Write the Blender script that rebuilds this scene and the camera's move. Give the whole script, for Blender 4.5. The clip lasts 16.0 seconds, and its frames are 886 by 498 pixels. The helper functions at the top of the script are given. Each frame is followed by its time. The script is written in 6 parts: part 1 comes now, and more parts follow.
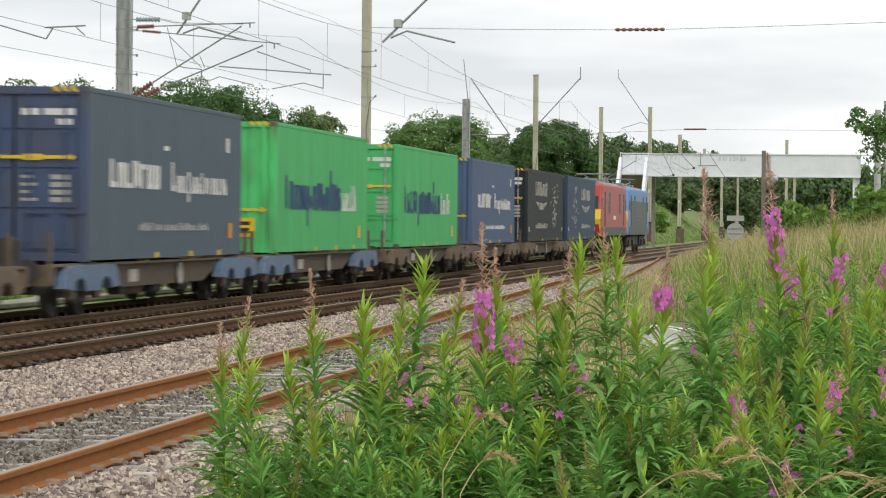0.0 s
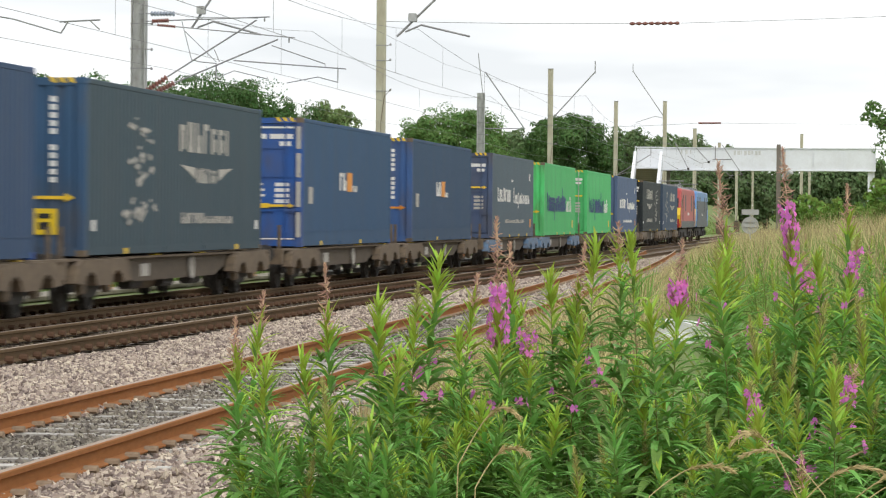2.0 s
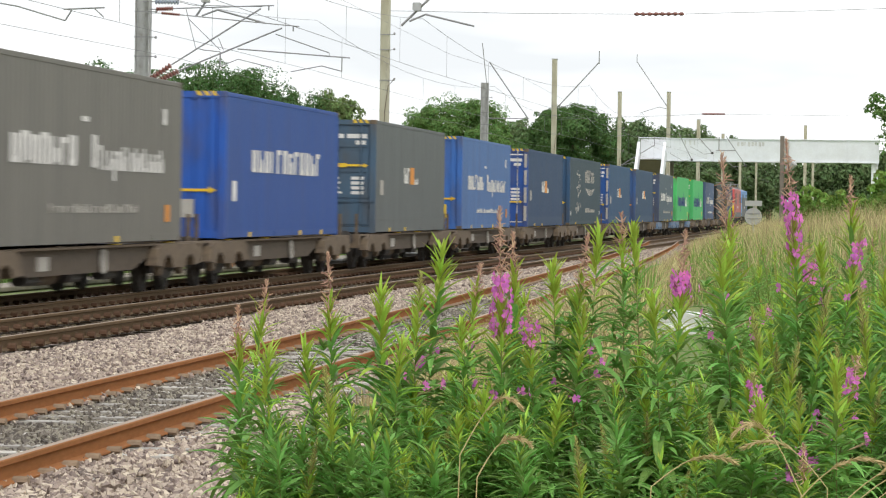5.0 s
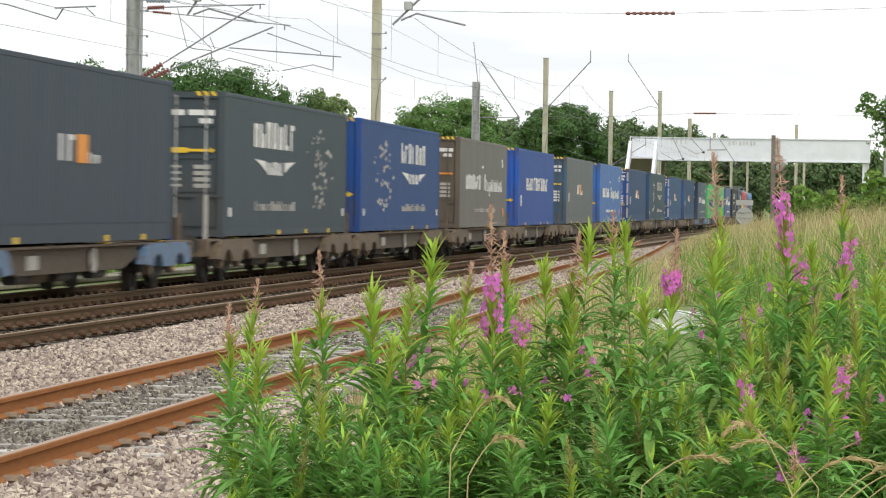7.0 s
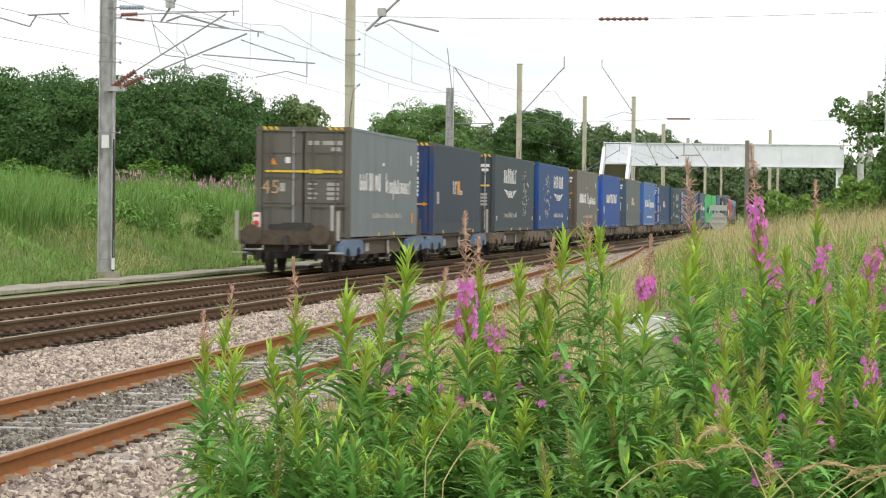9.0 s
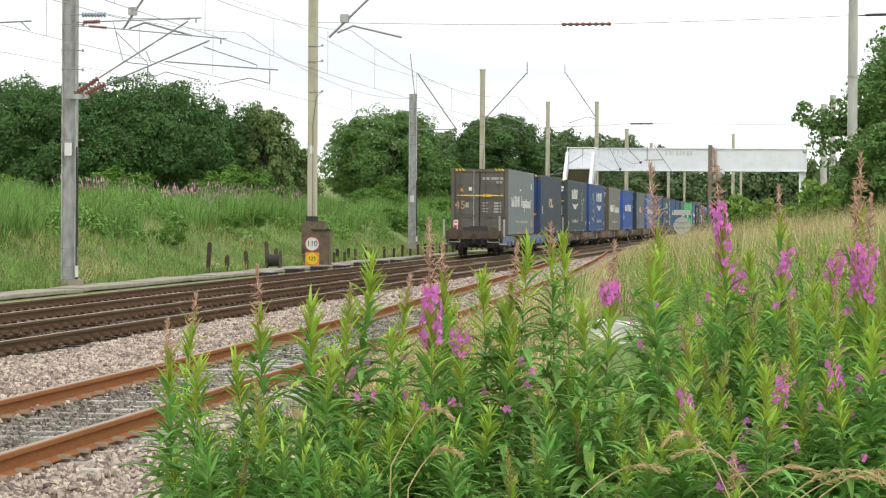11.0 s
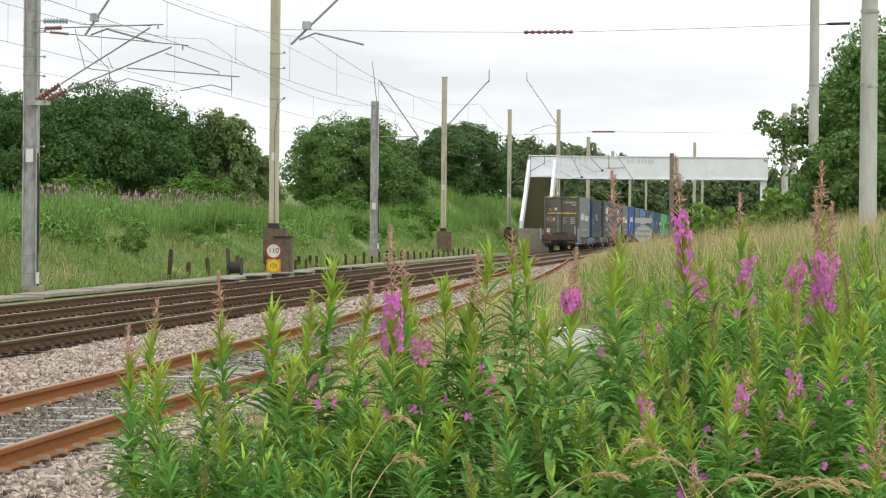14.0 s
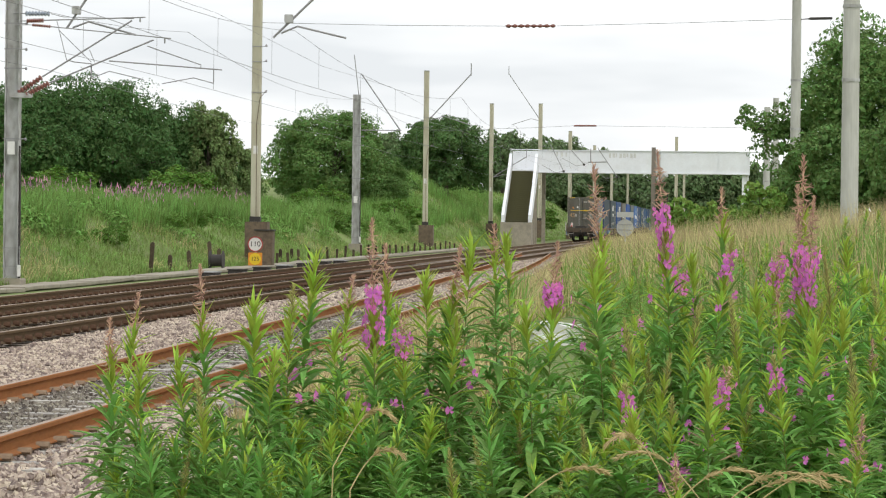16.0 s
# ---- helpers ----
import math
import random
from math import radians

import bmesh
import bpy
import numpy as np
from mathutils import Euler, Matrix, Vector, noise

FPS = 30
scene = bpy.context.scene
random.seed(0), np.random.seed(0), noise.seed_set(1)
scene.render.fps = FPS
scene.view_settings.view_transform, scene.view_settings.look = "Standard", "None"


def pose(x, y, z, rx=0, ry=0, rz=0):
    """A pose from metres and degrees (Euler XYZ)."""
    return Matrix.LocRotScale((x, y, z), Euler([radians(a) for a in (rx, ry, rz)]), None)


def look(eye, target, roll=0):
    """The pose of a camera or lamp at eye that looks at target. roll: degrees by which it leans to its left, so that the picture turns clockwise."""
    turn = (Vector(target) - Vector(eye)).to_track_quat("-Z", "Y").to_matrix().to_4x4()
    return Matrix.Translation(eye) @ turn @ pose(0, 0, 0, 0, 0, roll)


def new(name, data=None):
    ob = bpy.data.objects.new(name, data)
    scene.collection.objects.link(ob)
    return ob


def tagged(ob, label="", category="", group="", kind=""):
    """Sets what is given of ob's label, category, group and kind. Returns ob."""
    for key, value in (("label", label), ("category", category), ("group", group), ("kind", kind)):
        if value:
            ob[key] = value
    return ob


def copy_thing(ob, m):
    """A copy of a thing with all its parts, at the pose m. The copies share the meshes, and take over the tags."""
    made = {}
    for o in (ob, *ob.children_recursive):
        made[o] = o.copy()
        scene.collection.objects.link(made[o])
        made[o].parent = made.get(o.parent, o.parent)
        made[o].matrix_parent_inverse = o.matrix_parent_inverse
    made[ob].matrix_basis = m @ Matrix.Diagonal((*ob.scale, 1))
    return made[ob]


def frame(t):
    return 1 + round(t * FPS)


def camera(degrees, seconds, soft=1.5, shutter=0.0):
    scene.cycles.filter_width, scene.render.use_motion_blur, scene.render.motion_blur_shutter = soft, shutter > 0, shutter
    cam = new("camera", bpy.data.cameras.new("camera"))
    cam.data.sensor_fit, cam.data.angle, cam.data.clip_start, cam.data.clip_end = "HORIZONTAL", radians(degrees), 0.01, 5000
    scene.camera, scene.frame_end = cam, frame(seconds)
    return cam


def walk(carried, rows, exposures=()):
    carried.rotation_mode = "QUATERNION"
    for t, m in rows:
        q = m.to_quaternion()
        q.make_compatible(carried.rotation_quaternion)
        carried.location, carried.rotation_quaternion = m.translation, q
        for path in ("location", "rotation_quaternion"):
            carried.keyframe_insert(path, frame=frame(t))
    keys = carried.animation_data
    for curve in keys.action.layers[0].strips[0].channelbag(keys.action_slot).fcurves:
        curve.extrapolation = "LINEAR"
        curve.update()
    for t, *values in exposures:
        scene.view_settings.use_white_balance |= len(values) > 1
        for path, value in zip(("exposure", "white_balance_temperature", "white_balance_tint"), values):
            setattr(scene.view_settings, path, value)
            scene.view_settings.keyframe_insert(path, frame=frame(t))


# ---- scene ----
EYE_Z = 1.587
cam = camera(15.535, 16.0, soft=1.15, shutter=0.5)
TURNS = [(0.0, 89.559, -0.499, 6.689), (0.5, 89.57, -0.45, 6.704), (1.0, 89.557, -0.40, 6.923), (1.5, 89.48, -0.40, 7.075),
         (2.0, 89.451, -0.473, 6.949), (2.5, 89.483, -0.52, 6.816), (3.0, 89.504, -0.52, 6.719), (3.5, 89.456, -0.567, 6.879),
         (4.0, 89.366, -0.666, 6.989), (6.5, 89.234, -0.90, 6.923), (7.0, 89.252, -0.834, 6.851), (7.5, 89.261, -0.82, 6.804),
         (8.0, 89.32, -0.83, 6.723), (8.5, 89.38, -0.76, 6.58), (9.0, 89.366, -0.65, 6.395), (11.5, 89.517, -0.33, 5.667),
         (12.0, 89.55, -0.33, 5.599), (12.5, 89.556, -0.37, 5.487), (13.0, 89.567, -0.37, 5.383), (13.5, 89.589, -0.43, 5.243),
         (14.0, 89.612, -0.52, 5.078), (14.5, 89.595, -0.49, 4.982), (15.0, 89.542, -0.50, 4.906), (15.5, 89.497, -0.60, 4.818),
         (16.0, 89.504, -0.66, 4.756)]
walk(cam, [(t, pose(0, 0, EYE_Z, rx, ry, rz)) for t, rx, ry, rz in TURNS],
     [(0.0, 0.0), (0.5, 0.0), (1.5, -0.03), (2.0, 0.18), (4.0, 0.23), (7.0, 0.25), (9.0, 0.29), (11.5, 0.28), (12.5, 0.22), (14.0, 0.12), (16.0, 0.1)])

# ---- sky and sun ----
SUN_ELEV, SUN_AZ = 52.0, 150.0
world = bpy.data.worlds.new("overcast_sky")
scene.world = world
world.use_nodes = True
wn, wl = world.node_tree.nodes, world.node_tree.links
wn.clear()
w_out = wn.new("ShaderNodeOutputWorld")
w_bg = wn.new("ShaderNodeBackground")
w_sky = wn.new("ShaderNodeTexSky")
w_sky.sky_type = "NISHITA"
w_sky.sun_disc = False
w_sky.sun_elevation, w_sky.sun_rotation = radians(SUN_ELEV), radians(SUN_AZ)
w_dim = wn.new("ShaderNodeVectorMath")
w_dim.operation = "SCALE"
w_dim.inputs["Scale"].default_value = 0.10
w_co = wn.new("ShaderNodeTexCoord")
w_map = wn.new("ShaderNodeMapping")
w_map.inputs["Scale"].default_value = (1.0, 1.0, 5.5)
w_noise = wn.new("ShaderNodeTexNoise")
w_noise.inputs["Scale"].default_value = 3.2
w_noise.inputs["Detail"].default_value = 5.0
w_noise.inputs["Roughness"].default_value = 0.5
w_ramp = wn.new("ShaderNodeValToRGB")
w_ramp.color_ramp.elements[0].position, w_ramp.color_ramp.elements[0].color = 0.38, (0.80, 0.83, 0.86, 1)
w_ramp.color_ramp.elements[1].position, w_ramp.color_ramp.elements[1].color = 0.60, (1.30, 1.30, 1.29, 1)
w_mix = wn.new("ShaderNodeMix")
w_mix.data_type = "RGBA"
w_mix.inputs[0].default_value = 0.93
wl.new(w_co.outputs["Generated"], w_map.inputs["Vector"])
wl.new(w_map.outputs["Vector"], w_noise.inputs["Vector"])
wl.new(w_noise.outputs["Fac"], w_ramp.inputs["Fac"])
wl.new(w_sky.outputs["Color"], w_dim.inputs[0])
wl.new(w_dim.outputs["Vector"], w_mix.inputs[6])
wl.new(w_ramp.outputs["Color"], w_mix.inputs[7])
wl.new(w_mix.outputs[2], w_bg.inputs["Color"])
w_bg.inputs["Strength"].default_value = 1.0
wl.new(w_bg.outputs["Background"], w_out.inputs["Surface"])

sun = new("sun", bpy.data.lights.new("sun", "SUN"))
sun.data.energy, sun.data.angle, sun.data.color = 1.1, radians(25), (1.0, 0.96, 0.9)
sun.matrix_basis = look((40, -50, 80), (0, 0, 0))


# ---- materials ----
def surface(name, color, rough=0.7, metal=0.0, spread=0.25, grain=40.0, blotch=2.5, bump=0.15, stretch=(1, 1, 1),
            dirt=None, dirt_amount=0.0, by_object=0.0, by_island=0.0, through_light=0.0, gloss=0.5):
    """A painted, stony or leafy surface: base colour varied at two scales, stains of a second colour, fine relief."""
    m = bpy.data.materials.new(name)
    m.use_nodes = True
    n, l = m.node_tree.nodes, m.node_tree.links
    b = n["Principled BSDF"]
    b.inputs["Roughness"].default_value, b.inputs["Metallic"].default_value = rough, metal
    b.inputs["Specular IOR Level"].default_value = 0.18 if through_light else gloss
    co = n.new("ShaderNodeTexCoord")
    mp = n.new("ShaderNodeMapping")
    mp.inputs["Scale"].default_value = stretch
    l.new(co.outputs["Object"], mp.inputs["Vector"])

    def noise_node(scale, detail):
        t = n.new("ShaderNodeTexNoise")
        t.inputs["Scale"].default_value, t.inputs["Detail"].default_value = scale, detail
        l.new(mp.outputs["Vector"], t.inputs["Vector"])
        return t.outputs["Fac"]

    def math_node(op, a, c):
        t = n.new("ShaderNodeMath")
        t.operation = op
        for k, v in enumerate((a, c)):
            if isinstance(v, (int, float)):
                t.inputs[k].default_value = v
            else:
                l.new(v, t.inputs[k])
        return t.outputs[0]

    fine, coarse = noise_node(grain, 4), noise_node(blotch, 5)
    value = math_node("ADD", math_node("MULTIPLY", math_node("SUBTRACT", fine, 0.5), spread * 2.2),
                      math_node("MULTIPLY", math_node("SUBTRACT", coarse, 0.5), spread * 2.2))
    value = math_node("ADD", value, 1.0)
    if by_object:
        info = n.new("ShaderNodeObjectInfo")
        value = math_node("ADD", value, math_node("MULTIPLY", math_node("SUBTRACT", info.outputs["Random"], 0.5), by_object * 2))
    if by_island:
        geo = n.new("ShaderNodeNewGeometry")
        value = math_node("ADD", value, math_node("MULTIPLY", math_node("SUBTRACT", geo.outputs["Random Per Island"], 0.5), by_island * 2))
    hsv = n.new("ShaderNodeHueSaturation")
    hsv.inputs["Color"].default_value = (*color, 1)
    l.new(value, hsv.inputs["Value"])
    if by_island:
        l.new(math_node("ADD", math_node("MULTIPLY", math_node("SUBTRACT", geo.outputs["Random Per Island"], 0.5), 0.05), 0.5), hsv.inputs["Hue"])
    result = hsv.outputs["Color"]
    if dirt:
        mx = n.new("ShaderNodeMix")
        mx.data_type = "RGBA"
        rp = n.new("ShaderNodeMapRange")
        rp.inputs["From Min"].default_value, rp.inputs["From Max"].default_value = 0.42, 0.75
        rp.inputs["To Max"].default_value = dirt_amount
        l.new(noise_node(blotch * 2.7, 6), rp.inputs["Value"])
        l.new(rp.outputs["Result"], mx.inputs[0])
        l.new(result, mx.inputs[6])
        mx.inputs[7].default_value = (*dirt, 1)
        result = mx.outputs[2]
    l.new(result, b.inputs["Base Color"])
    if bump:
        bp = n.new("ShaderNodeBump")
        bp.inputs["Strength"].default_value, bp.inputs["Distance"].default_value = bump, 0.02
        l.new(fine, bp.inputs["Height"])
        l.new(bp.outputs["Normal"], b.inputs["Normal"])
    if through_light:
        tr = n.new("ShaderNodeBsdfTranslucent")
        l.new(result, tr.inputs["Color"])
        ms = n.new("ShaderNodeMixShader")
        ms.inputs[0].default_value = through_light
        l.new(b.outputs[0], ms.inputs[1])
        l.new(tr.outputs[0], ms.inputs[2])
        l.new(ms.outputs[0], n["Material Output"].inputs["Surface"])
    return m


def glowing(name, color, power):
    m = bpy.data.materials.new(name)
    m.use_nodes = True
    b = m.node_tree.nodes["Principled BSDF"]
    b.inputs["Base Color"].default_value = (*color, 1)
    b.inputs["Emission Color"].default_value, b.inputs["Emission Strength"].default_value = (*color, 1), power
    return m


RUST = (0.16, 0.07, 0.035)
M_GROUND = surface("rough_grass_ground", (0.15, 0.205, 0.055), 0.95, spread=0.35, grain=9, blotch=0.5, bump=0.4, dirt=(0.16, 0.14, 0.07), dirt_amount=0.5)
M_BALLAST = surface("ballast_bed", (0.30, 0.245, 0.20), 0.95, spread=0.55, grain=16, blotch=1.2, bump=1.0, dirt=(0.12, 0.09, 0.07), dirt_amount=0.5)
M_STONE = surface("ballast_stone", (0.385, 0.312, 0.258), 0.9, spread=0.22, grain=60, blotch=0.8, bump=0.2, by_island=0.6)
M_STONE_GREY = surface("dark_grey_stone", (0.195, 0.172, 0.14), 0.9, spread=0.22, grain=60, blotch=0.8, bump=0.2, by_island=0.6)
M_STONE_OILY = surface("oily_brown_stone", (0.115, 0.088, 0.058), 0.9, spread=0.22, grain=60, blotch=0.8, bump=0.2, by_island=0.6)
M_RAIL_SIDE = surface("rusty_rail", (0.29, 0.12, 0.042), 0.85, spread=0.22, grain=30, blotch=1.5, bump=0.2, stretch=(1, 0.2, 1), gloss=0.15)
M_RAIL_MAIN = surface("oily_brown_rail", (0.115, 0.075, 0.04), 0.8, spread=0.25, grain=30, blotch=1.5, bump=0.2, stretch=(1, 0.2, 1), gloss=0.15)
M_RAIL_TOP = surface("worn_rail_head", (0.31, 0.23, 0.17), 0.6, 0.1, spread=0.15, grain=20, blotch=2, bump=0.05, stretch=(1, 0.1, 1))
M_SLEEPER = surface("concrete_sleeper", (0.46, 0.44, 0.40), 0.9, spread=0.25, grain=25, blotch=3, by_object=0.25, dirt=(0.13, 0.10, 0.08), dirt_amount=0.7)
M_SLEEPER_DARK = surface("oiled_sleeper", (0.085, 0.065, 0.044), 0.9, spread=0.3, grain=25, blotch=3, by_object=0.3, gloss=0.15)
M_CLIP = surface("rail_clip_steel", (0.09, 0.05, 0.03), 0.8, spread=0.3, grain=30, gloss=0.15)
M_CLIP_PALE = surface("dusty_rail_clip", (0.24, 0.17, 0.11), 0.85, spread=0.3, grain=30)
M_CONCRETE = surface("weathered_concrete", (0.33, 0.295, 0.23), 0.9, spread=0.2, grain=14, blotch=1.2, dirt=(0.15, 0.14, 0.12), dirt_amount=0.5)
M_MAST = surface("cream_mast_paint", (0.50, 0.48, 0.36), 0.7, spread=0.12, grain=10, blotch=0.9, dirt=(0.25, 0.20, 0.13), dirt_amount=0.6, stretch=(1, 1, 0.25))
M_POLE = surface("pale_concrete_pole", (0.50, 0.50, 0.46), 0.8, spread=0.16, grain=10, blotch=1.0, dirt=(0.27, 0.26, 0.22), dirt_amount=0.6, stretch=(1, 1, 0.2))
M_GALV = surface("galvanised_steel", (0.46, 0.465, 0.455), 0.6, 0.15, spread=0.28, grain=14, blotch=2.6, dirt=(0.17, 0.155, 0.13), dirt_amount=0.75, stretch=(1, 1, 0.45))
M_TUBE = surface("dull_steel_tube", (0.31, 0.31, 0.31), 0.6, 0.3, spread=0.15)
M_WIRE = surface("weathered_copper_wire", (0.20, 0.20, 0.20), 0.6, 0.3, spread=0.1)
M_INSUL = surface("brown_glazed_insulator", (0.21, 0.08, 0.06), 0.35, spread=0.1)
M_INSUL_GREY = surface("grey_glazed_insulator", (0.32, 0.36, 0.42), 0.25, spread=0.1)
M_WHITE = surface("white_bridge_paint", (0.76, 0.78, 0.81), 0.6, spread=0.06, grain=8, blotch=0.7, dirt=(0.55, 0.54, 0.52), dirt_amount=0.25)
M_STEP = surface("mossy_timber_steps", (0.17, 0.16, 0.08), 0.95, spread=0.3, grain=20, blotch=2)
M_DARK = surface("dark_grimy_steel", (0.045, 0.04, 0.036), 0.8, spread=0.3, grain=20, blotch=3)
M_BROWN = surface("brake_dust_brown_steel", (0.155, 0.115, 0.075), 0.85, spread=0.25, grain=18, blotch=2, dirt=(0.06, 0.045, 0.035), dirt_amount=0.7)
M_SOLEBAR = surface("dusty_dark_solebar", (0.095, 0.072, 0.05), 0.85, spread=0.3, grain=18, blotch=2.5, dirt=(0.05, 0.04, 0.03), dirt_amount=0.7)
M_BLUEW = surface("faded_blue_wagon_paint", (0.11, 0.19, 0.30), 0.75, spread=0.2, grain=18, blotch=2, dirt=(0.13, 0.10, 0.08), dirt_amount=0.85)
M_RUBBER = surface("black_rubber", (0.02, 0.02, 0.02), 0.9, spread=0.2)
M_MARK_W = surface("white_lettering", (0.72, 0.71, 0.68), 0.7, spread=0.12, grain=12, blotch=1.5)
M_SCRAWL = surface("faded_graffiti", (0.60, 0.60, 0.58), 0.75, spread=0.3, grain=12, blotch=1.5)
M_MARK_DIM = surface("faded_lettering", (0.42, 0.40, 0.36), 0.75, spread=0.2, grain=12, blotch=1.5)
M_MARK_Y = surface("yellow_marking", (0.75, 0.50, 0.03), 0.6, spread=0.12)
M_MARK_O = surface("orange_marking", (0.70, 0.27, 0.03), 0.6, spread=0.12)
M_MARK_NAVY = surface("navy_lettering", (0.012, 0.045, 0.16), 0.6, spread=0.12)
M_BLACK = surface("black_paint", (0.015, 0.015, 0.016), 0.6, spread=0.2)
M_RED = surface("red_loco_paint", (0.40, 0.03, 0.025), 0.45, spread=0.12, grain=10, blotch=1.5, dirt=(0.10, 0.05, 0.04), dirt_amount=0.5)
M_LBLUE = surface("blue_loco_paint", (0.07, 0.22, 0.50), 0.45, spread=0.12, grain=10, blotch=1.5, dirt=(0.07, 0.08, 0.10), dirt_amount=0.4)
M_LGREY = surface("dark_grey_loco_paint", (0.05, 0.055, 0.065), 0.5, spread=0.12)
M_ROOF = surface("grey_loco_roof", (0.22, 0.22, 0.22), 0.7, spread=0.2)
M_YELLOW = surface("warning_yellow_paint", (0.75, 0.52, 0.02), 0.5, spread=0.06)
M_LOCO_GLASS = surface("dark_cab_glass", (0.015, 0.018, 0.02), 0.08, spread=0.05, bump=0)
M_BARK = surface("grey_brown_bark", (0.10, 0.08, 0.06), 0.95, spread=0.3, grain=12, blotch=2, stretch=(1, 1, 0.3))
M_LEAF_OAK = surface("oak_leaves", (0.088, 0.17, 0.05), 0.55, spread=0.2, grain=3, blotch=0.35, bump=0, by_island=0.3, through_light=0.25)
M_LEAF_LIGHT = surface("lighter_oak_leaves", (0.145, 0.25, 0.07), 0.55, spread=0.2, grain=3, blotch=0.35, bump=0, by_island=0.3, through_light=0.25)
M_LEAF_DARK = surface("dark_sycamore_leaves", (0.095, 0.175, 0.052), 0.55, spread=0.2, grain=3, blotch=0.35, bump=0, by_island=0.3, through_light=0.2)
M_LEAF_BIRCH = surface("birch_leaves", (0.20, 0.275, 0.10), 0.55, spread=0.2, grain=3, blotch=0.35, bump=0, by_island=0.4, through_light=0.3)
M_LEAF_BUSH = surface("hawthorn_leaves", (0.13, 0.24, 0.04), 0.55, spread=0.2, grain=3, blotch=0.35, bump=0, by_island=0.45, through_light=0.25)
# far leaves: the haze of distance is mixed into this paler green
M_LEAF_FAR = surface("haze_paled_wood_leaves", (0.15, 0.22, 0.095), 0.6, spread=0.2, grain=3, blotch=0.35, bump=0, by_island=0.3, through_light=0.25)
M_LEAF_YOUNG = surface("young_sycamore_leaves", (0.21, 0.33, 0.07), 0.55, spread=0.2, grain=3, blotch=0.35, bump=0, by_island=0.35, through_light=0.35)
M_GRASS = surface("tall_green_grass", (0.21, 0.325, 0.085), 0.75, spread=0.3, grain=2, blotch=0.22, bump=0, by_island=0.5, dirt=(0.28, 0.27, 0.11), dirt_amount=0.4, through_light=0.25)
M_WEED = surface("bank_weed_leaves", (0.19, 0.325, 0.08), 0.6, spread=0.25, grain=2, blotch=0.3, bump=0, by_island=0.45, through_light=0.25)
M_DRY = surface("dry_straw_grass", (0.50, 0.415, 0.215), 0.8, spread=0.2, grain=2, blotch=0.3, bump=0, by_island=0.4, through_light=0.2)
M_STRAW = surface("ripe_grass_seed", (0.50, 0.39, 0.19), 0.8, spread=0.2, grain=60, bump=0.1)
M_FW_LEAF = surface("willowherb_leaves", (0.205, 0.37, 0.09), 0.45, spread=0.25, grain=30, blotch=2.5, bump=0.05, by_island=0.4, through_light=0.3)
M_FW_TIP = surface("young_willowherb_leaves", (0.41, 0.55, 0.085), 0.5, spread=0.2, grain=30, blotch=5, bump=0.05, by_island=0.3, through_light=0.35)
M_FW_STEM = surface("reddish_green_stem", (0.20, 0.20, 0.06), 0.6, spread=0.25, grain=20, blotch=4)
M_FW_SPIKE = surface("reddish_seed_pods", (0.48, 0.29, 0.21), 0.7, spread=0.2, grain=40, by_island=0.35)
M_FW_POD = surface("pale_green_buds", (0.35, 0.34, 0.10), 0.7, spread=0.2, grain=40, by_island=0.35)
M_FW_FLOWER = surface("magenta_petals", (0.76, 0.22, 0.64), 0.6, spread=0.15, grain=40, blotch=8, bump=0, by_island=0.2, through_light=0.4)
M_SIGN_BACK = surface("dull_aluminium_sign", (0.42, 0.42, 0.40), 0.6, spread=0.1, grain=8, blotch=1.5)
M_POST = surface("brown_signal_post", (0.20, 0.17, 0.14), 0.75, spread=0.15, grain=10, blotch=1.2)
M_BAG = surface("white_plastic_sack", (0.74, 0.75, 0.73), 0.5, spread=0.1, grain=12, blotch=3)
M_SIGNAL_GREEN = glowing("green_signal_lens", (0.06, 0.9, 0.32), 1.6)
M_TAIL_RED = surface("red_tail_lamp", (0.60, 0.03, 0.03), 0.35, spread=0.08)


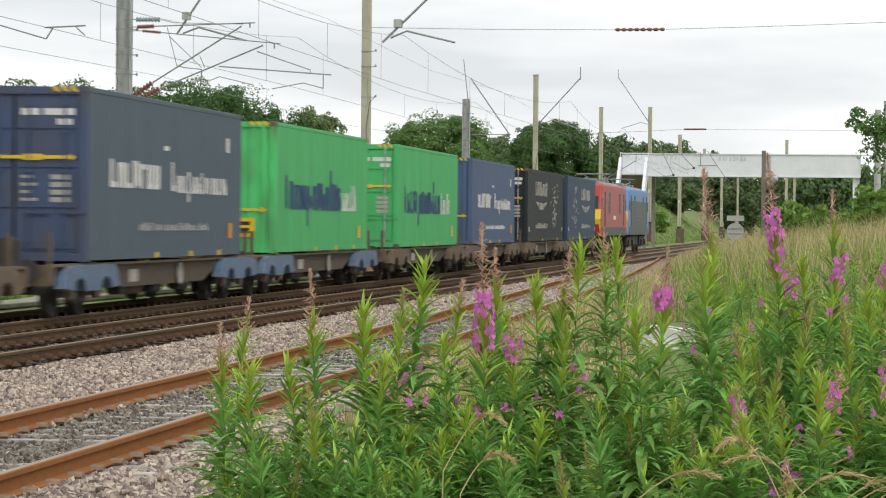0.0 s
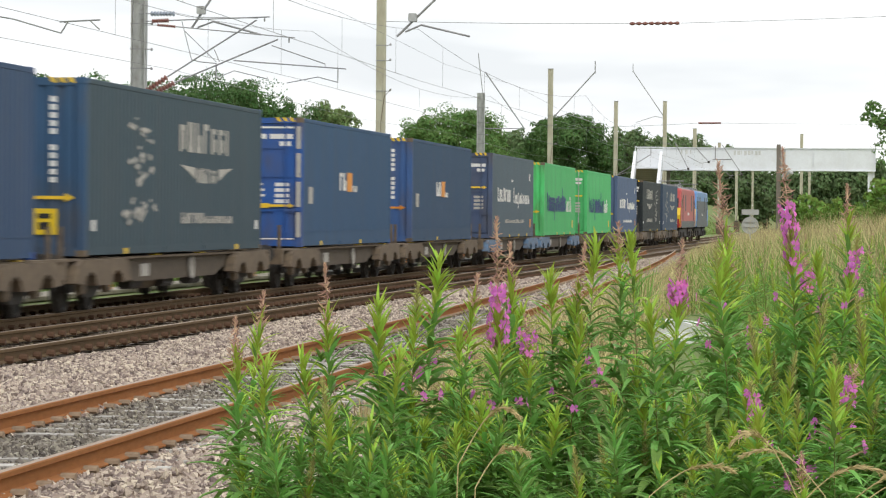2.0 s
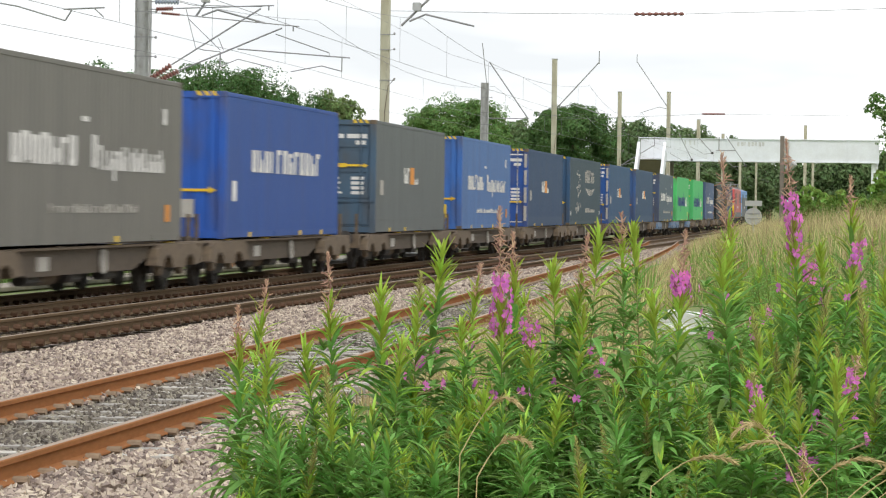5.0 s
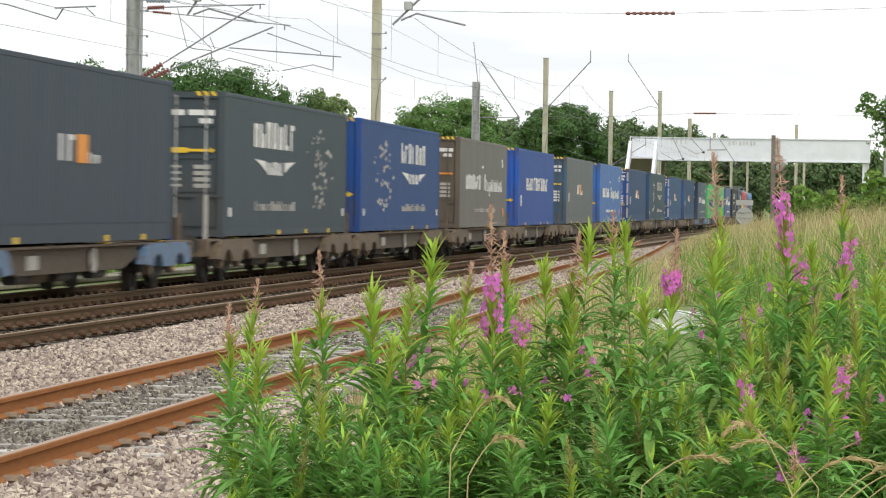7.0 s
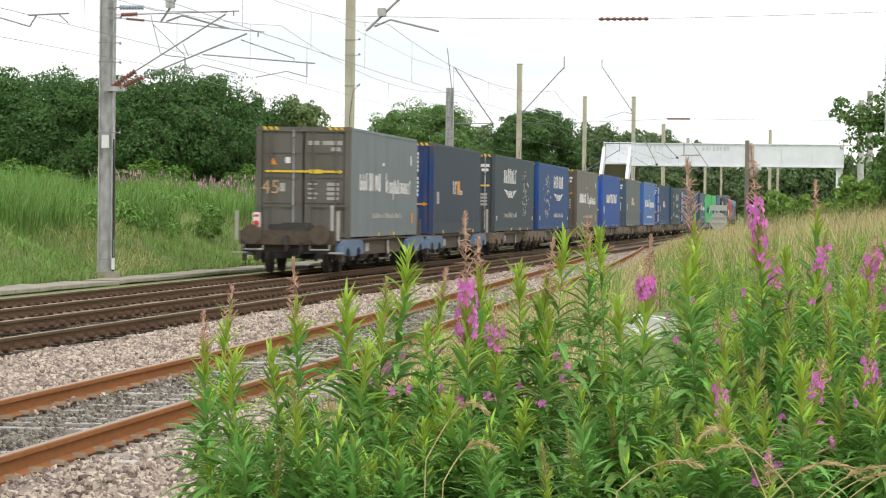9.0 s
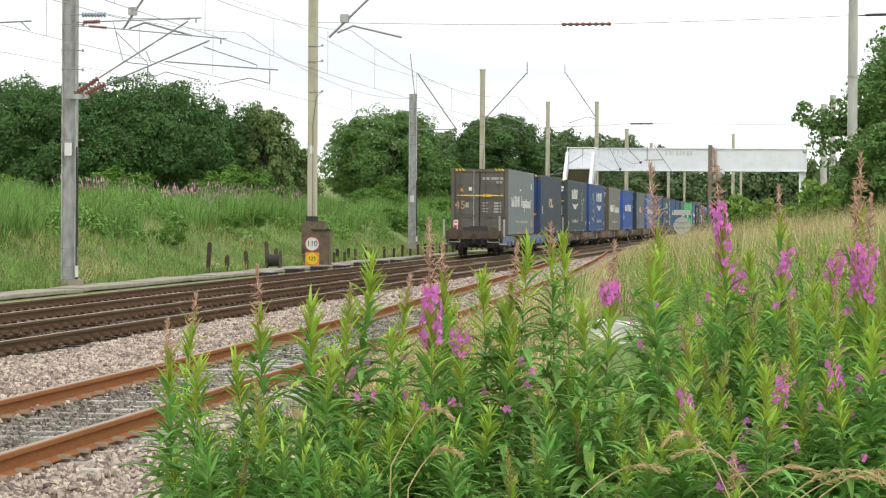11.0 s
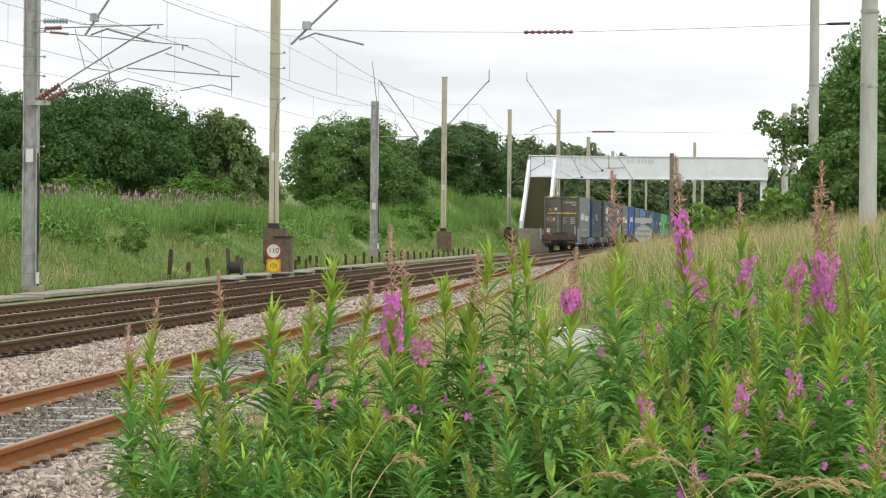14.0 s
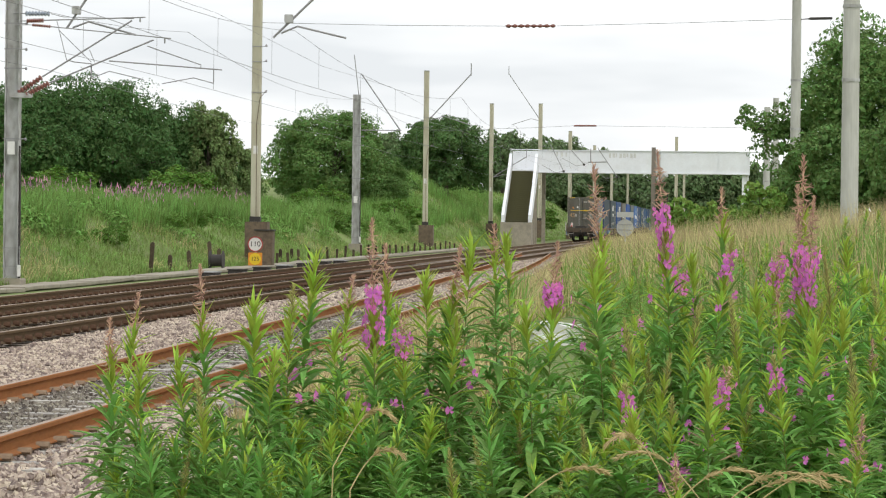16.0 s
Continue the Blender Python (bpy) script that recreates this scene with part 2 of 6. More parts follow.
# ---- mesh helpers ----
class Mesh:
    """Collects vertices and faces for one part."""

    def __init__(self):
        self.v, self.f = [], []

    def add(self, verts, faces):
        k = len(self.v)
        self.v += [tuple(p) for p in verts]
        self.f += [tuple(i + k for i in f) for f in faces]
        return self

    def box(self, x0, x1, y0, y1, z0, z1, c=0.0):
        """A box; with c its upright and long edges are chamfered in section x-z."""
        if c:
            prof = [(x0 + c, z0), (x1 - c, z0), (x1, z0 + c), (x1, z1 - c), (x1 - c, z1), (x0 + c, z1), (x0, z1 - c), (x0, z0 + c)]
            return self.prism(prof, y0, y1, "y")
        return self.prism([(x0, z0), (x1, z0), (x1, z1), (x0, z1)], y0, y1, "y")

    def prism(self, prof, a, b, axis):
        """A profile drawn in the two other axes, pushed from a to b along axis."""
        n = len(prof)
        put = {"x": lambda p, q: (q, p[0], p[1]), "y": lambda p, q: (p[0], q, p[1]), "z": lambda p, q: (p[0], p[1], q)}[axis]
        verts = [put(p, a) for p in prof] + [put(p, b) for p in prof]
        faces = [tuple(range(n))[::-1], tuple(range(n, 2 * n))] + [(i, (i + 1) % n, n + (i + 1) % n, n + i) for i in range(n)]
        return self.add(verts, faces)

    def tube(self, p, q, r, n=8, r2=None):
        p, q = Vector(p), Vector(q)
        d = (q - p).normalized()
        u = d.orthogonal().normalized()
        w = d.cross(u)
        r2 = r if r2 is None else r2
        ring = lambda c, s: [c + (u * math.cos(2 * math.pi * i / n) + w * math.sin(2 * math.pi * i / n)) * s for i in range(n)]
        return self.add(ring(p, r) + ring(q, r2), [tuple(range(n))[::-1], tuple(range(n, 2 * n))] + [(i, (i + 1) % n, n + (i + 1) % n, n + i) for i in range(n)])

    def path(self, pts, r, n=4):
        return self.sweep(pts, r, n)

    def sweep(self, pts, radii, n=6):
        """One continuous tube through all the points."""
        k0 = len(self.v)
        pts = [Vector(p) for p in pts]
        u = None
        for i, p in enumerate(pts):
            d = (pts[min(i + 1, len(pts) - 1)] - pts[max(i - 1, 0)]).normalized()
            u = d.orthogonal().normalized() if u is None else (u - d * u.dot(d)).normalized()
            w = d.cross(u)
            r = radii[i] if isinstance(radii, (list, tuple)) else radii
            self.v += [tuple(p + (u * math.cos(2 * math.pi * j / n) + w * math.sin(2 * math.pi * j / n)) * r) for j in range(n)]
        self.f += [(k0 + i * n + j, k0 + i * n + (j + 1) % n, k0 + (i + 1) * n + (j + 1) % n, k0 + (i + 1) * n + j) for i in range(len(pts) - 1) for j in range(n)]
        self.f += [tuple(range(k0, k0 + n))[::-1], tuple(range(k0 + (len(pts) - 1) * n, k0 + len(pts) * n))]
        return self

    def lathe(self, c, axis, prof, n=16, caps=True):
        """prof: (along, radius) pairs round the axis through c."""
        c, d = Vector(c), Vector(axis).normalized()
        u = d.orthogonal().normalized()
        w = d.cross(u)
        verts = [c + d * a + (u * math.cos(2 * math.pi * i / n) + w * math.sin(2 * math.pi * i / n)) * r for a, r in prof for i in range(n)]
        m = len(prof)
        faces = [(k * n + i, k * n + (i + 1) % n, (k + 1) * n + (i + 1) % n, (k + 1) * n + i) for k in range(m - 1) for i in range(n)]
        return self.add(verts, faces + ([tuple(range(n))[::-1], tuple(range((m - 1) * n, m * n))] if caps else []))

    def data(self, name, material, smooth=False):
        me = bpy.data.meshes.new(name)
        me.from_pydata(self.v, [], self.f)
        if not isinstance(material, (list, tuple)):
            material = [material]
        for m in material:
            me.materials.append(m)
        if smooth:
            me.shade_smooth()
        me.update()
        return me


def part(name, mesh, material, parent, label="", smooth=False, at=None):
    ob = new(name, mesh if isinstance(mesh, bpy.types.Mesh) else mesh.data(name, material, smooth))
    ob.parent = parent
    if at is not None:
        ob.matrix_basis = at
    return tagged(ob, label)


def thing(name, label, category, at=None, group="", kind="", mesh=None, material=None, smooth=False):
    ob = new(name, mesh.data(name, material, smooth) if mesh else None)
    if at is not None:
        ob.matrix_basis = at
    return tagged(ob, label, category, group, kind)


def soften(ob, width, segments=2):
    b = ob.modifiers.new("bevel", "BEVEL")
    b.width, b.segments, b.limit_method = width, segments, "ANGLE"
    return ob


rng = np.random.default_rng(7)


# ---- lines of the railway ----
def down_x(y):
    """Centre of the far track, on which the train runs."""
    y = max(y, 0.0)
    if y > 347:
        return down_x(347)
    return -13.38 + 5.22e-5 * y * y - 1.002e-7 * y ** 3


def near_x(y):
    """Centre of the near running track."""
    if y < 120:
        return -10.42 + 0.0105 * (y - 45)
    return down_x(y) + 3.17 + 0.0002 * min(y - 120, 100)


def siding_x(y):
    """Centre of the siding that joins the near track."""
    if y < 36:
        return -5.87
    return max(-5.87 - 0.0105 * (y - 36) - 0.000108 * (y - 36) ** 2, near_x(y))


def heading(fx, y):
    return math.degrees(-math.atan((fx(y + 1) - fx(y - 1)) / 2))


# ---- ground ----
def step(t):
    t = min(max(t, 0.0), 1.0)
    return t * t * (3 - 2 * t)


def verge_edge(y):
    return siding_x(y) + 1.55 + 1.5 * step((31 - y) / 9)


def ground_z(x, y):
    left = down_x(y) - 3.7 - x
    if left > 0:
        far = step((y - 198) / 58)
        rise = 1.75 + 2.95 * far
        return -0.22 + step(left / (5.5 + 3 * far)) * rise + (0.35 * noise.noise((x * 0.35, y * 0.12, 0)) + 0.3 * noise.noise((x * 0.8, y * 0.35, 5))) * step(left / 3) + min(max(left - 6, 0), 120) * 0.012
    right = x - verge_edge(y)
    if right > 0:
        z = -0.28 + step(right / 2.2) * 0.5 + min(max(right - 1, 0), 12) * (0.118 - 0.09 * step((22 - y) / 10))
        return z + 0.10 * noise.noise((x * 0.5, y * 0.3, 3)) * step(right / 2)
    return -0.36


def grid_mesh(xs, ys, fz):
    m = Mesh()
    m.v = [(fx, y, fz(fx, y)) for y in ys for fx in xs(y)]
    n = len(xs(ys[0]))
    m.f = [(j * n + i, j * n + i + 1, (j + 1) * n + i + 1, (j + 1) * n + i) for j in range(len(ys) - 1) for i in range(n - 1)]
    return m


YS = [-400, -150, -60, -20] + [i * 2.0 for i in range(-4, 60)] + [120 + i * 6.0 for i in range(1, 60)] + [500, 560, 640, 760, 950, 1300, 2000, 4000]


def ground_xs(y):
    a, b = down_x(y) - 3.7, verge_edge(y)
    return ([-3000, -900, -300, -120, -70] + [a - k for k in (40, 30, 22, 16, 12, 9, 7, 5.5, 4.5, 3.5, 2.8, 2, 1.3, 0.7, 0.02)]
            + [b + k for k in (0.02, 0.4, 0.8, 1.2, 1.6, 2, 2.5, 3, 3.6, 4.3, 5, 6, 7, 8, 10, 13, 18, 25)] + [60, 120, 300, 900, 3000])


ground = thing("ground", "rough green grassy ground beside the railway", "ground", kind="structure",
               mesh=grid_mesh(ground_xs, YS, ground_z), material=M_GROUND, smooth=True)


def ballast_z(x, y):
    z = -0.215 + 0.028 * noise.noise((x * 4, y * 4, 1)) + 0.03 * noise.noise((x * 0.9, y * 0.5, 2))
    mid = (near_x(y) + siding_x(y)) / 2
    gap = near_x(y) - siding_x(y)
    z += 0.07 * math.exp(-((x - mid) / 0.8) ** 2) * step(-gap / 3 - 0.3)
    z -= 0.25 * step((x - verge_edge(y) + 0.5) / 0.6) + 0.2 * step((down_x(y) - 2.2 - x) / 0.8)
    return z


BY = [-60, -20, 0, 8] + [14 + i * 0.16 for i in range(250)] + [54.5 + i * 0.5 for i in range(120)] + [115 + i * 4.0 for i in range(75)] + [450, 600, 900]
ballast = thing("ballast_bed", "pinkish grey crushed stone ballast under the tracks", "ballast", kind="stuff",
                mesh=grid_mesh(lambda y: list(np.linspace(down_x(y) - 3.2, verge_edge(y) + 0.15, 78)), BY, ballast_z), material=M_BALLAST, smooth=True)


def stones(name, label, n, spot, size_a, size_b, material):
    """Many loose angular stones, joined."""
    base = np.array([(1, 0, 0), (-1, 0, 0), (0, 1, 0), (0, -1, 0), (0, 0, 1), (0, 0, -1)], float)
    tri = np.array([(0, 2, 4), (2, 1, 4), (1, 3, 4), (3, 0, 4), (2, 0, 5), (1, 2, 5), (3, 1, 5), (0, 3, 5)])
    P = np.array([spot() for _ in range(n)])
    S = rng.uniform(size_a, size_b, (n, 1, 1)) * rng.uniform(0.55, 1.25, (n, 6, 1))
    q = rng.normal(size=(n, 4))
    q /= np.linalg.norm(q, axis=1)[:, None]
    w, a, b, c = q.T
    R = np.stack([1 - 2 * (b * b + c * c), 2 * (a * b - w * c), 2 * (a * c + w * b), 2 * (a * b + w * c), 1 - 2 * (a * a + c * c), 2 * (b * c - w * a),
                  2 * (a * c - w * b), 2 * (b * c + w * a), 1 - 2 * (a * a + b * b)], 1).reshape(n, 3, 3)
    V = np.einsum("nij,nkj->nki", R, base[None] * S) + P[:, None, :]
    F = tri[None] + (np.arange(n) * 6)[:, None, None]
    me = bpy.data.meshes.new(name)
    me.from_pydata(V.reshape(-1, 3).tolist(), [], F.reshape(-1, 3).tolist())
    me.materials.append(material)
    return tagged(new(name, me), label, "ballast", kind="stuff")


def stone_spot():
    y = 17 + 52 * rng.random() ** 1.7
    a = near_x(y) + 0.95 - siding_x(y)
    x = rng.uniform(a, verge_edge(y) - siding_x(y) + 0.25)
    while abs(x) < 0.66:
        x = rng.uniform(a, verge_edge(y) - siding_x(y) + 0.25)
    lift = 0.03 if abs(x) < 1.4 else 0.0
    x += siding_x(y)
    return x, y, ballast_z(x, y) + 0.008 + lift


def four_foot_spot():
    y = 17 + 60 * rng.random() ** 1.5
    x = siding_x(y) + rng.uniform(-0.68, 0.68)
    return x, y, ballast_z(x, y) + 0.004 + 0.026 * rng.random()


def far_stone_spot():
    y = 62 + 100 * rng.random() ** 1.2
    x = rng.uniform(near_x(y) + 0.9, verge_edge(y) + 0.1)
    return x, y, ballast_z(x, y) + 0.02


def main_spot():
    y = 32 + 60 * rng.random() ** 1.4
    x = near_x(y) + rng.uniform(-0.68, 0.68) if rng.random() < 0.4 else near_x(y) - rng.uniform(0.85, 1.9)
    return x, y, ballast_z(x, y) + 0.004


stones("ballast_stones", "loose pinkish grey ballast stones around the siding", 62000, stone_spot, 0.02, 0.044, M_STONE)
stones("grey_ballast_stones", "darker grey ballast stones between the siding rails", 26000, four_foot_spot, 0.018, 0.038, M_STONE_GREY)
stones("distant_ballast_stones", "pale ballast stones where the siding joins", 26000, far_stone_spot, 0.03, 0.06, M_STONE)
stones("main_ballast_stones", "oily brown ballast stones between the running rails", 14000, main_spot, 0.022, 0.042, M_STONE_OILY)


# ---- track ----
RAIL = [(-0.075, -0.159), (0.075, -0.159), (0.075, -0.148), (0.012, -0.128), (0.010, -0.05), (0.036, -0.038), (0.036, -0.008), (0.028, 0.0),
        (-0.028, 0.0), (-0.036, -0.008), (-0.036, -0.038), (-0.010, -0.05), (-0.012, -0.128), (-0.075, -0.148)]


def rail_mesh(fx, side, y0, y1, material):
    ys, y = [], y0
    while y < y1:
        ys.append(y)
        y += 2.0 if y < 60 else 4.0
    ys.append(y1)
    n = len(RAIL)
    m = Mesh()
    m.v = [(fx(y) + side * 0.7525 + a, y, z) for y in ys for a, z in RAIL]
    m.f = [(j * n + i, j * n + (i + 1) % n, (j + 1) * n + (i + 1) % n, (j + 1) * n + i) for j in range(len(ys) - 1) for i in range(n)]
    me = m.data("rail", [material, M_RAIL_TOP])
    me.polygons.foreach_set("material_index", [1 if i % n == 7 else 0 for i in range(len(m.f))])
    return me


def sleeper_mesh(name, material):
    m = Mesh().prism([(-0.14, -0.36), (0.14, -0.36), (0.11, -0.165), (-0.11, -0.165)], -1.25, 1.25, "x")
    return m.data(name, material)


SLEEPER = sleeper_mesh("sleeper", M_SLEEPER)
SLEEPER_OLD = sleeper_mesh("sleeper", M_SLEEPER_DARK)


def clip_mesh(fx, y0, y1, tall):
    """Spring clips on both sides of both rails."""
    m = Mesh()
    for k in range(int((y1 - y0) / 0.65)):
        y = y0 + 0.65 * k
        for side in (-1, 1):
            for out in (-1, 1):
                x = fx(y) + side * 0.7525 + out * 0.088
                m.prism([(y - 0.03, -0.165), (y + 0.03, -0.165), (y + 0.045, -0.165 + tall * 0.6), (y + 0.015, -0.165 + tall), (y - 0.02, -0.165 + tall * 0.75), (y - 0.045, -0.165 + tall * 0.35)],
                        x - 0.05, x + 0.05, "x")
    return m


def track(name, label, fx, y0, y1, rail_material, sleeper, clip_from, clip_to, clip_material, tall):
    t = thing(name, label, "railway track", kind="structure")
    for side in (-1, 1):
        part("rail", rail_mesh(fx, side, y0, y1, rail_material), None, t)
    part("rail_clips", clip_mesh(fx, clip_from, clip_to, tall), clip_material, t)["kind"] = "stuff"
    return t


track_far = track("track_far", "running line with oily brown rails on concrete sleepers", down_x, -60, 900, M_RAIL_MAIN, SLEEPER, 33.1, 130, M_CLIP, 0.07)
track_near = track("track_near", "running line with dark brown rails and spring clips", near_x, -60, 900, M_RAIL_MAIN, SLEEPER, 30.1, 130, M_CLIP, 0.085)
track_siding = track("track_siding", "little used siding with orange rusty rails", siding_x, -60, 168, M_RAIL_SIDE, SLEEPER, 15.1, 110, M_CLIP_PALE, 0.05)

# switch motor and painted point blades where the siding joins
point_motor = thing("point_machine", "low grey point machine with white painted cover beside the junction", "point machine", pose(-6.35, 158, -0.2))
soften(part("case", Mesh().box(-0.25, 0.25, -0.9, 0.9, 0, 0.24, 0.04), M_GALV, point_motor), 0.02)
for k in range(4):
    part("cover", Mesh().box(-0.27, 0.27, -0.8 + k * 0.42, -0.5 + k * 0.42, 0.244, 0.28, 0.01), M_MARK_W, point_motor)

# concrete cable trough along the far side
trough = thing("cable_trough", "pale concrete cable trough along the far cess", "cable trough", kind="structure")
LID = Mesh().box(-0.42, 0.42, 0.01, 1.99, 0, 0.10, 0.015).data("trough_lid", M_CONCRETE)
for k in range(75):
    y = 62 + 2.0 * k
    part("trough_lid", LID, None, trough, at=pose(down_x(y) - 3.55, y, -0.20, rng.normal(0, 0.3), rng.normal(0, 0.5), heading(down_x, y)))


# ---- overhead line ----
def steel_mast(x, y, z0, z1, plate_z):
    m = thing("overhead_line_mast", "grey galvanised steel mast with bolted brackets", "mast", pose(x, y, z0), "masts along the far side")
    h = z1 - z0
    a, b, e = 0.18, 0.15, 0.012
    body = Mesh().prism([(-a, -b), (-a + 2 * e, -b), (-a + 2 * e, -e), (a - 2 * e, -e), (a - 2 * e, -b), (a, -b), (a, b), (a - 2 * e, b), (a - 2 * e, e), (-a + 2 * e, e), (-a + 2 * e, b), (-a, b)], 0, h, "z")
    part("column", body, M_GALV, m)
    part("base_plate", Mesh().box(-0.3, 0.3, -0.3, 0.3, -0.8, 0.05, 0.03), M_CONCRETE, m)
    part("number_plate", Mesh().box(-0.09, 0.09, -0.19, -0.16, plate_z - z0, plate_z - z0 + 0.32), M_MARK_W, m, "small white plate")
    for z in (h * 0.44, h * 0.66, h * 0.72, h * 0.8, h * 0.9):
        part("bracket", Mesh().box(-0.2, 0.2, -0.166, -0.152, z, z + 0.025).tube((0.18, -0.1, z + 0.012), (0.36, -0.1, z + 0.012), 0.012, 6).lathe((0.34, -0.1, z - 0.03), (0, 0, 1), [(0, 0.02), (0.03, 0.035), (0.07, 0.02)], 8), M_TUBE, m)
    part("conduit", Mesh().path([(0.215, -0.09, 0.05), (0.215, -0.09, h * 0.3), (0.19, -0.09, h * 0.42)], 0.028, 8), M_DARK, m, "dark cable conduit")
    part("base_frame", Mesh().path([(-0.2, -0.18, 0.35), (0.24, -0.18, 0.35)], 0.01).path([(-0.2, -0.18, 0.8), (0.24, -0.18, 0.8)], 0.01).path([(0.24, -0.18, 0.1), (0.24, -0.18, 0.85)], 0.01), M_TUBE, m)
    part("small_plate", Mesh().box(0.19, 0.27, -0.2, -0.185, 0.1, 0.38), M_MARK_W, m, "small white plate")
    return m


def concrete_mast(x, y, z0, z1, r=0.17):
    m = thing("overhead_line_mast", "tall cream painted square mast, rusty at its foot", "mast", pose(x, y, z0), "masts along the far side")
    h = z1 - z0
    part("column", Mesh().prism([(-r, -r + 0.03), (-r + 0.03, -r), (r - 0.03, -r), (r, -r + 0.03), (r, r - 0.03), (r - 0.03, r), (-r + 0.03, r), (-r, r - 0.03)], -0.1, h, "z"), M_MAST, m)
    part("footing", Mesh().prism([(-0.35, -0.35), (0.5, -0.35), (0.5, 0.35), (-0.35, 0.35)], -1.4, 0.12, "z"), M_BROWN, m, "dark stained footing")
    part("cap", Mesh().box(-r - 0.02, r + 0.02, -r - 0.02, r + 0.02, h, h + 0.04), M_GALV, m)
    part("number_plate", Mesh().box(-0.08, 0.08, -r - 0.014, -r - 0.004, h * 0.28, h * 0.28 + 0.3), M_MARK_W, m, "small white plate")
    for z in (0.52, 0.64, 0.7):
        part("bracket", Mesh().box(-r - 0.012, r + 0.012, -r - 0.02, -r - 0.004, h * z, h * z + 0.03).tube((r, -r, h * z), (r + 0.24, -r, h * z + 0.03), 0.012, 6).lathe((r + 0.2, -r, h * z), (0, 0, 1), [(0, 0.02), (0.04, 0.05), (0.09, 0.02)], 8), M_TUBE, m)
    part("cable", Mesh().path([(r * 0.3, -r - 0.015, 0.1), (r * 0.2, -r - 0.015, h * 0.4), (r * 0.9, -r - 0.02, h * 0.5), (r + 0.25, -r - 0.02, h * 0.53)], 0.012, 6), M_BROWN, m, "thin rusty cable")
    part("foot_collar", Mesh().box(-r - 0.03, r + 0.03, -r - 0.03, r + 0.03, 0.125, 0.32, 0.01), M_DARK, m, "dark steel collar")
    return m


def pole(x, y, z0, z1, r):
    m = thing("round_pole", "tall pale round concrete pole standing in the grass", "mast", pose(x, y, z0), "poles along the near side")
    part("shaft", Mesh().tube((0, 0, -0.5), (0, 0, z1 - z0), r * 1.05, 20, r * 0.9), M_POLE, m, smooth=False)
    for z in (0.42, 0.6, 0.93):
        part("band", Mesh().tube((0, 0, (z1 - z0) * z), (0, 0, (z1 - z0) * z + 0.08), r * 1.06, 20), M_GALV, m)
    return m


steel_mast(-17.25, 79, 0.0, 7.9, 3.1)
concrete_mast(-17.14, 121, 1.35, 10.9)
steel_mast(-17.1, 155, 0.4, 7.6, 2.4)
concrete_mast(-17.04, 192, 1.2, 10.45, 0.15)
concrete_mast(-17.12, 250, 1.3, 10.65, 0.15)
concrete_mast(-15.22, 285, 1.6, 11.95, 0.17)
for my, mz in ((340, 11.1), (410, 11.3), (480, 11.3), (570, 11.5), (680, 11.6)):
    concrete_mast(down_x(my) - 3.73, my, 1.2, mz, 0.19)
for my in (355, 450):
    concrete_mast(down_x(my) + 7.2, my, 0.4, 11.0, 0.17)
pole(3.27, 79, 0.9, 10.8, 0.21)
pole(2.99, 121, 0.9, 10.9, 0.19)
pole(3.09, 192, 0.9, 8.5, 0.20)
pole(3.15, 168, 0.9, 8.1, 0.17)


def insulator(m, p, q, r, material, parent):
    """A string of glazed discs from p to q."""
    p, q = Vector(p), Vector(q)
    d = q - p
    prof = []
    for k in range(8):
        a = d.length * k / 8
        prof += [(a, r * 0.5), (a + d.length * 0.04, r), (a + d.length * 0.07, r), (a + d.length * 0.1, r * 0.5)]
    part("insulator", Mesh().lathe(p, d, prof, 10), material, parent)


